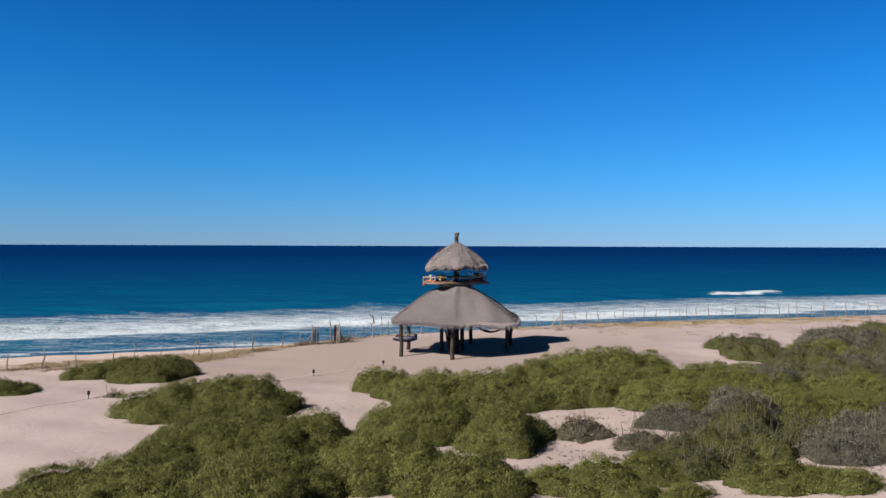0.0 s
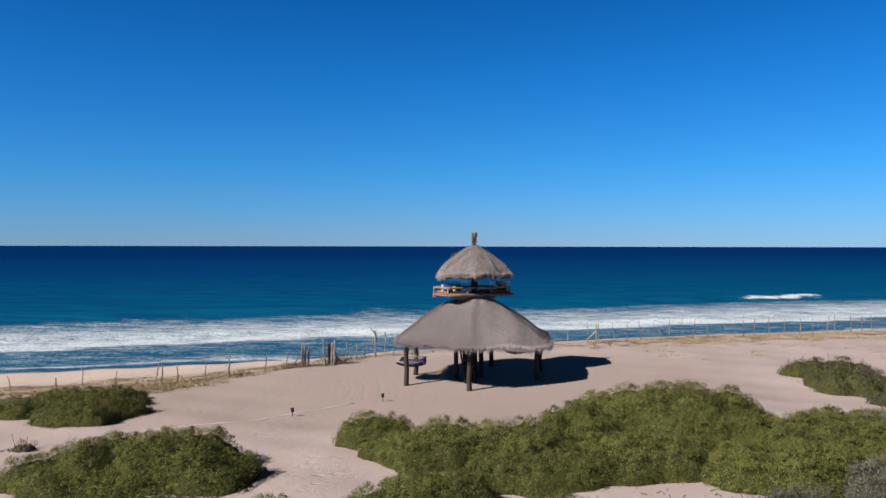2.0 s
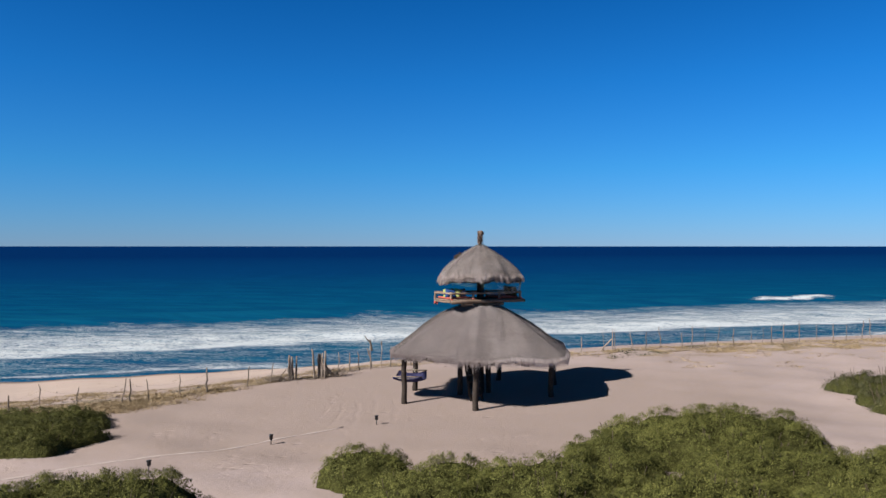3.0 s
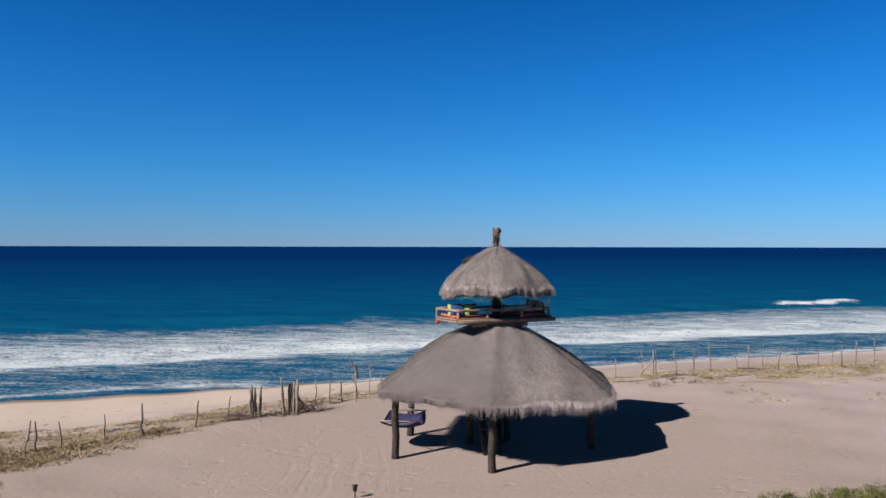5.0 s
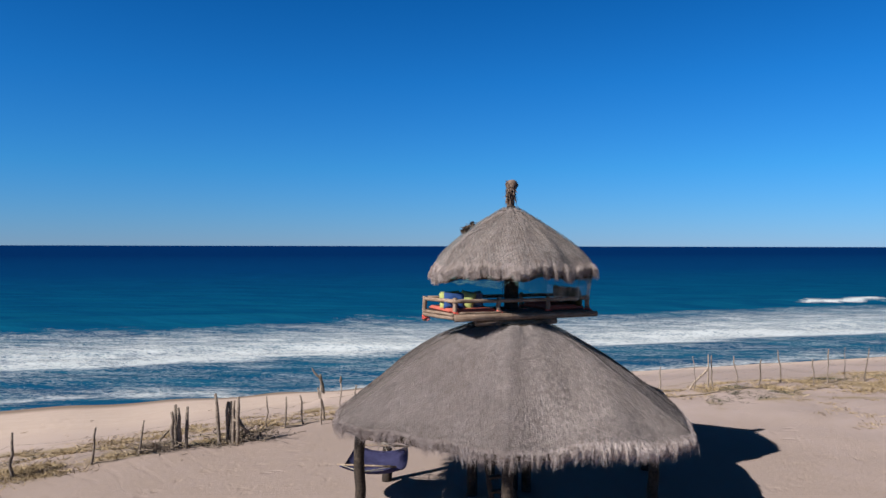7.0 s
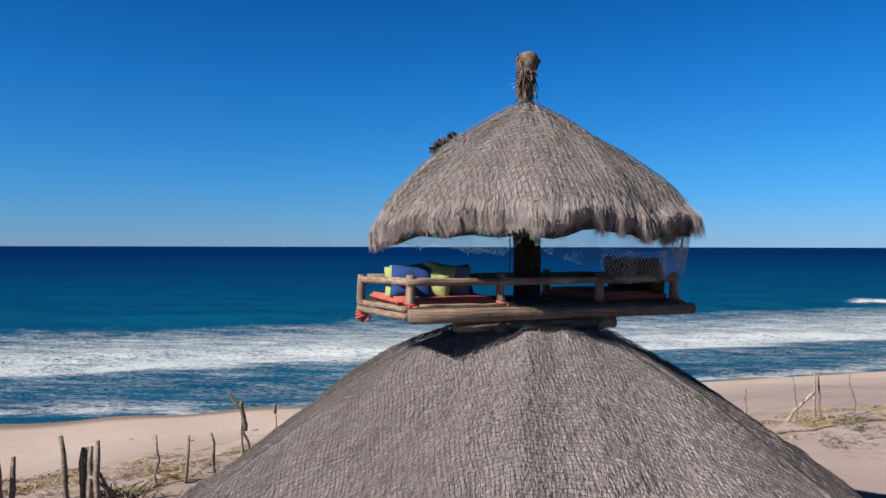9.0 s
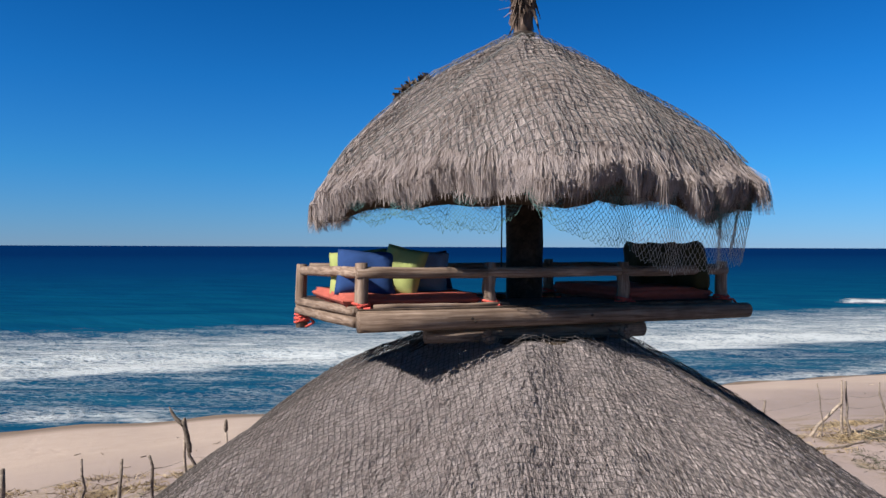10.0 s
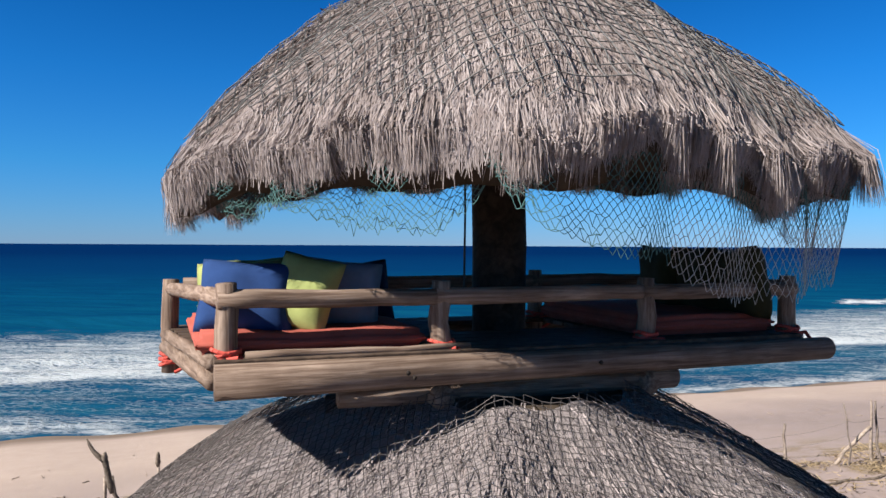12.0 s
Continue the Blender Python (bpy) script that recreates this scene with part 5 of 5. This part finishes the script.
# ---------------------------------------------------------------- dry grass by the fence
def grass(name, places, label, seed, material=DRYGRASS):
    rg = np.random.default_rng(seed)
    roots, tips = [], []
    for x, y, s in places:
        nb = int(62 * s)
        px, py = x + rg.normal(0, 0.32 * s, nb), y + rg.normal(0, 0.22 * s, nb)
        a = np.stack([px, py, ground_z(px, py) - 0.02], axis=1)
        b = a + np.stack([rg.normal(0, 0.14, nb), rg.normal(0, 0.14, nb), rg.uniform(0.02, 0.17, nb) * s], axis=1)
        roots.append(a)
        tips.append(b)
    a, b = np.concatenate(roots), np.concatenate(tips)
    v_, f_ = blades(a, b, rg.uniform(0.012, 0.03, len(a)))
    return tagged(mesh_object(name, quick_mesh(name, v_, f_), material), label, "grass", kind="stuff")


def mats(rng, lo, hi, off_lo, off_hi, count, size):
    """Uneven patches of tufts, strewn at a distance from the fence line."""
    out = []
    for i in range(count):
        x, off = rng.uniform(lo, hi), rng.uniform(off_lo, off_hi)
        wide, deep = rng.uniform(0.25, 1.0), rng.uniform(0.12, 0.4)
        for j in range(rng.integers(4, 14)):
            px = x + rng.normal(0, wide)
            out.append((px, float(fence_y(px)) + off + rng.normal(0, deep), rng.uniform(*size)))
    return out


rng = np.random.default_rng(61)
spots = mats(rng, -26, -2.5, 0.1, 6.2, 84, (0.3, 0.75)) + mats(rng, -26, -11.5, -0.9, 1.0, 34, (0.5, 0.95))
spots += mats(rng, -20, -13.4, -3.0, 0.0, 40, (0.5, 0.95))
spots += mats(rng, 4, 36, -1.2, 3.0, 56, (0.3, 0.75)) + mats(rng, 11, 36, -3.6, 0.5, 56, (0.3, 0.8))
for i in range(60):
    x = rng.uniform(11, 26)
    spots.append((x, float(fence_y(x)) - rng.uniform(2.0, 9.0), rng.uniform(0.3, 0.7)))
grass("dry_grass", spots, "straw-coloured dry beach grass matted along the fence", 3)
grass("beach_weed", mats(rng, -24, -2.5, 0.2, 3.6, 12, (0.3, 0.55)) + mats(rng, 9, 30, -2.0, 1.0, 14, (0.3, 0.6)),
      "low grey-olive beach weed in scattered tufts by the stakes", 4, LEAF_GREY)


# ---------------------------------------------------------------- driftwood bits and flotsam
def flotsam(name, count, seed, label):
    """Small sticks and weed scattered over the sand along the fence and the beach."""
    rg = np.random.default_rng(seed)
    x = rg.uniform(-26, 34, count)
    y = fence_y(x) + np.where(rg.uniform(size=count) < 0.6, rg.normal(0.2, 1.0, count), rg.uniform(1.0, 16.0, count))
    z = ground_z(x, y)
    th_ = rg.uniform(0, math.pi, count)
    ln = rg.uniform(0.05, 0.32, count)
    a = np.stack([x, y, z + 0.012], axis=1)
    b = a + np.stack([np.cos(th_) * ln, np.sin(th_) * ln, np.zeros(count)], axis=1)
    b[:, 2] = ground_z(b[:, 0], b[:, 1]) + rg.uniform(0.01, 0.06, count)
    v_, f_ = tubes(a, b, 0.012, 5)
    return tagged(mesh_object(name, quick_mesh(name, v_, f_), STICK), label, "driftwood", kind="stuff")


flotsam("driftwood_litter", 420, 77, "small sticks and dry weed scattered on the beach sand")


def dune_litter(name, count, seed, label):
    """Broken twigs and dead leaves lying in the bare sand between the shrubs."""
    rg = np.random.default_rng(seed)
    x, y = rg.uniform(0.5, 15.0, count), rg.uniform(18.5, 29.5, count)
    th_, ln = rg.uniform(0, 2 * math.pi, count), rg.uniform(0.03, 0.2, count)
    a = np.stack([x, y, ground_z(x, y) + 0.008], axis=1)
    bx, by = x + np.cos(th_) * ln, y + np.sin(th_) * ln
    b = np.stack([bx, by, ground_z(bx, by) + rg.uniform(0.008, 0.06, count)], axis=1)
    v_, f_ = tubes(a, b, 0.011, 4)
    return tagged(mesh_object(name, quick_mesh(name, v_, f_), BRUSH), label, "twigs", kind="stuff")


dune_litter("twig_litter", 900, 83, "broken grey twigs and dead leaves on the dune sand")
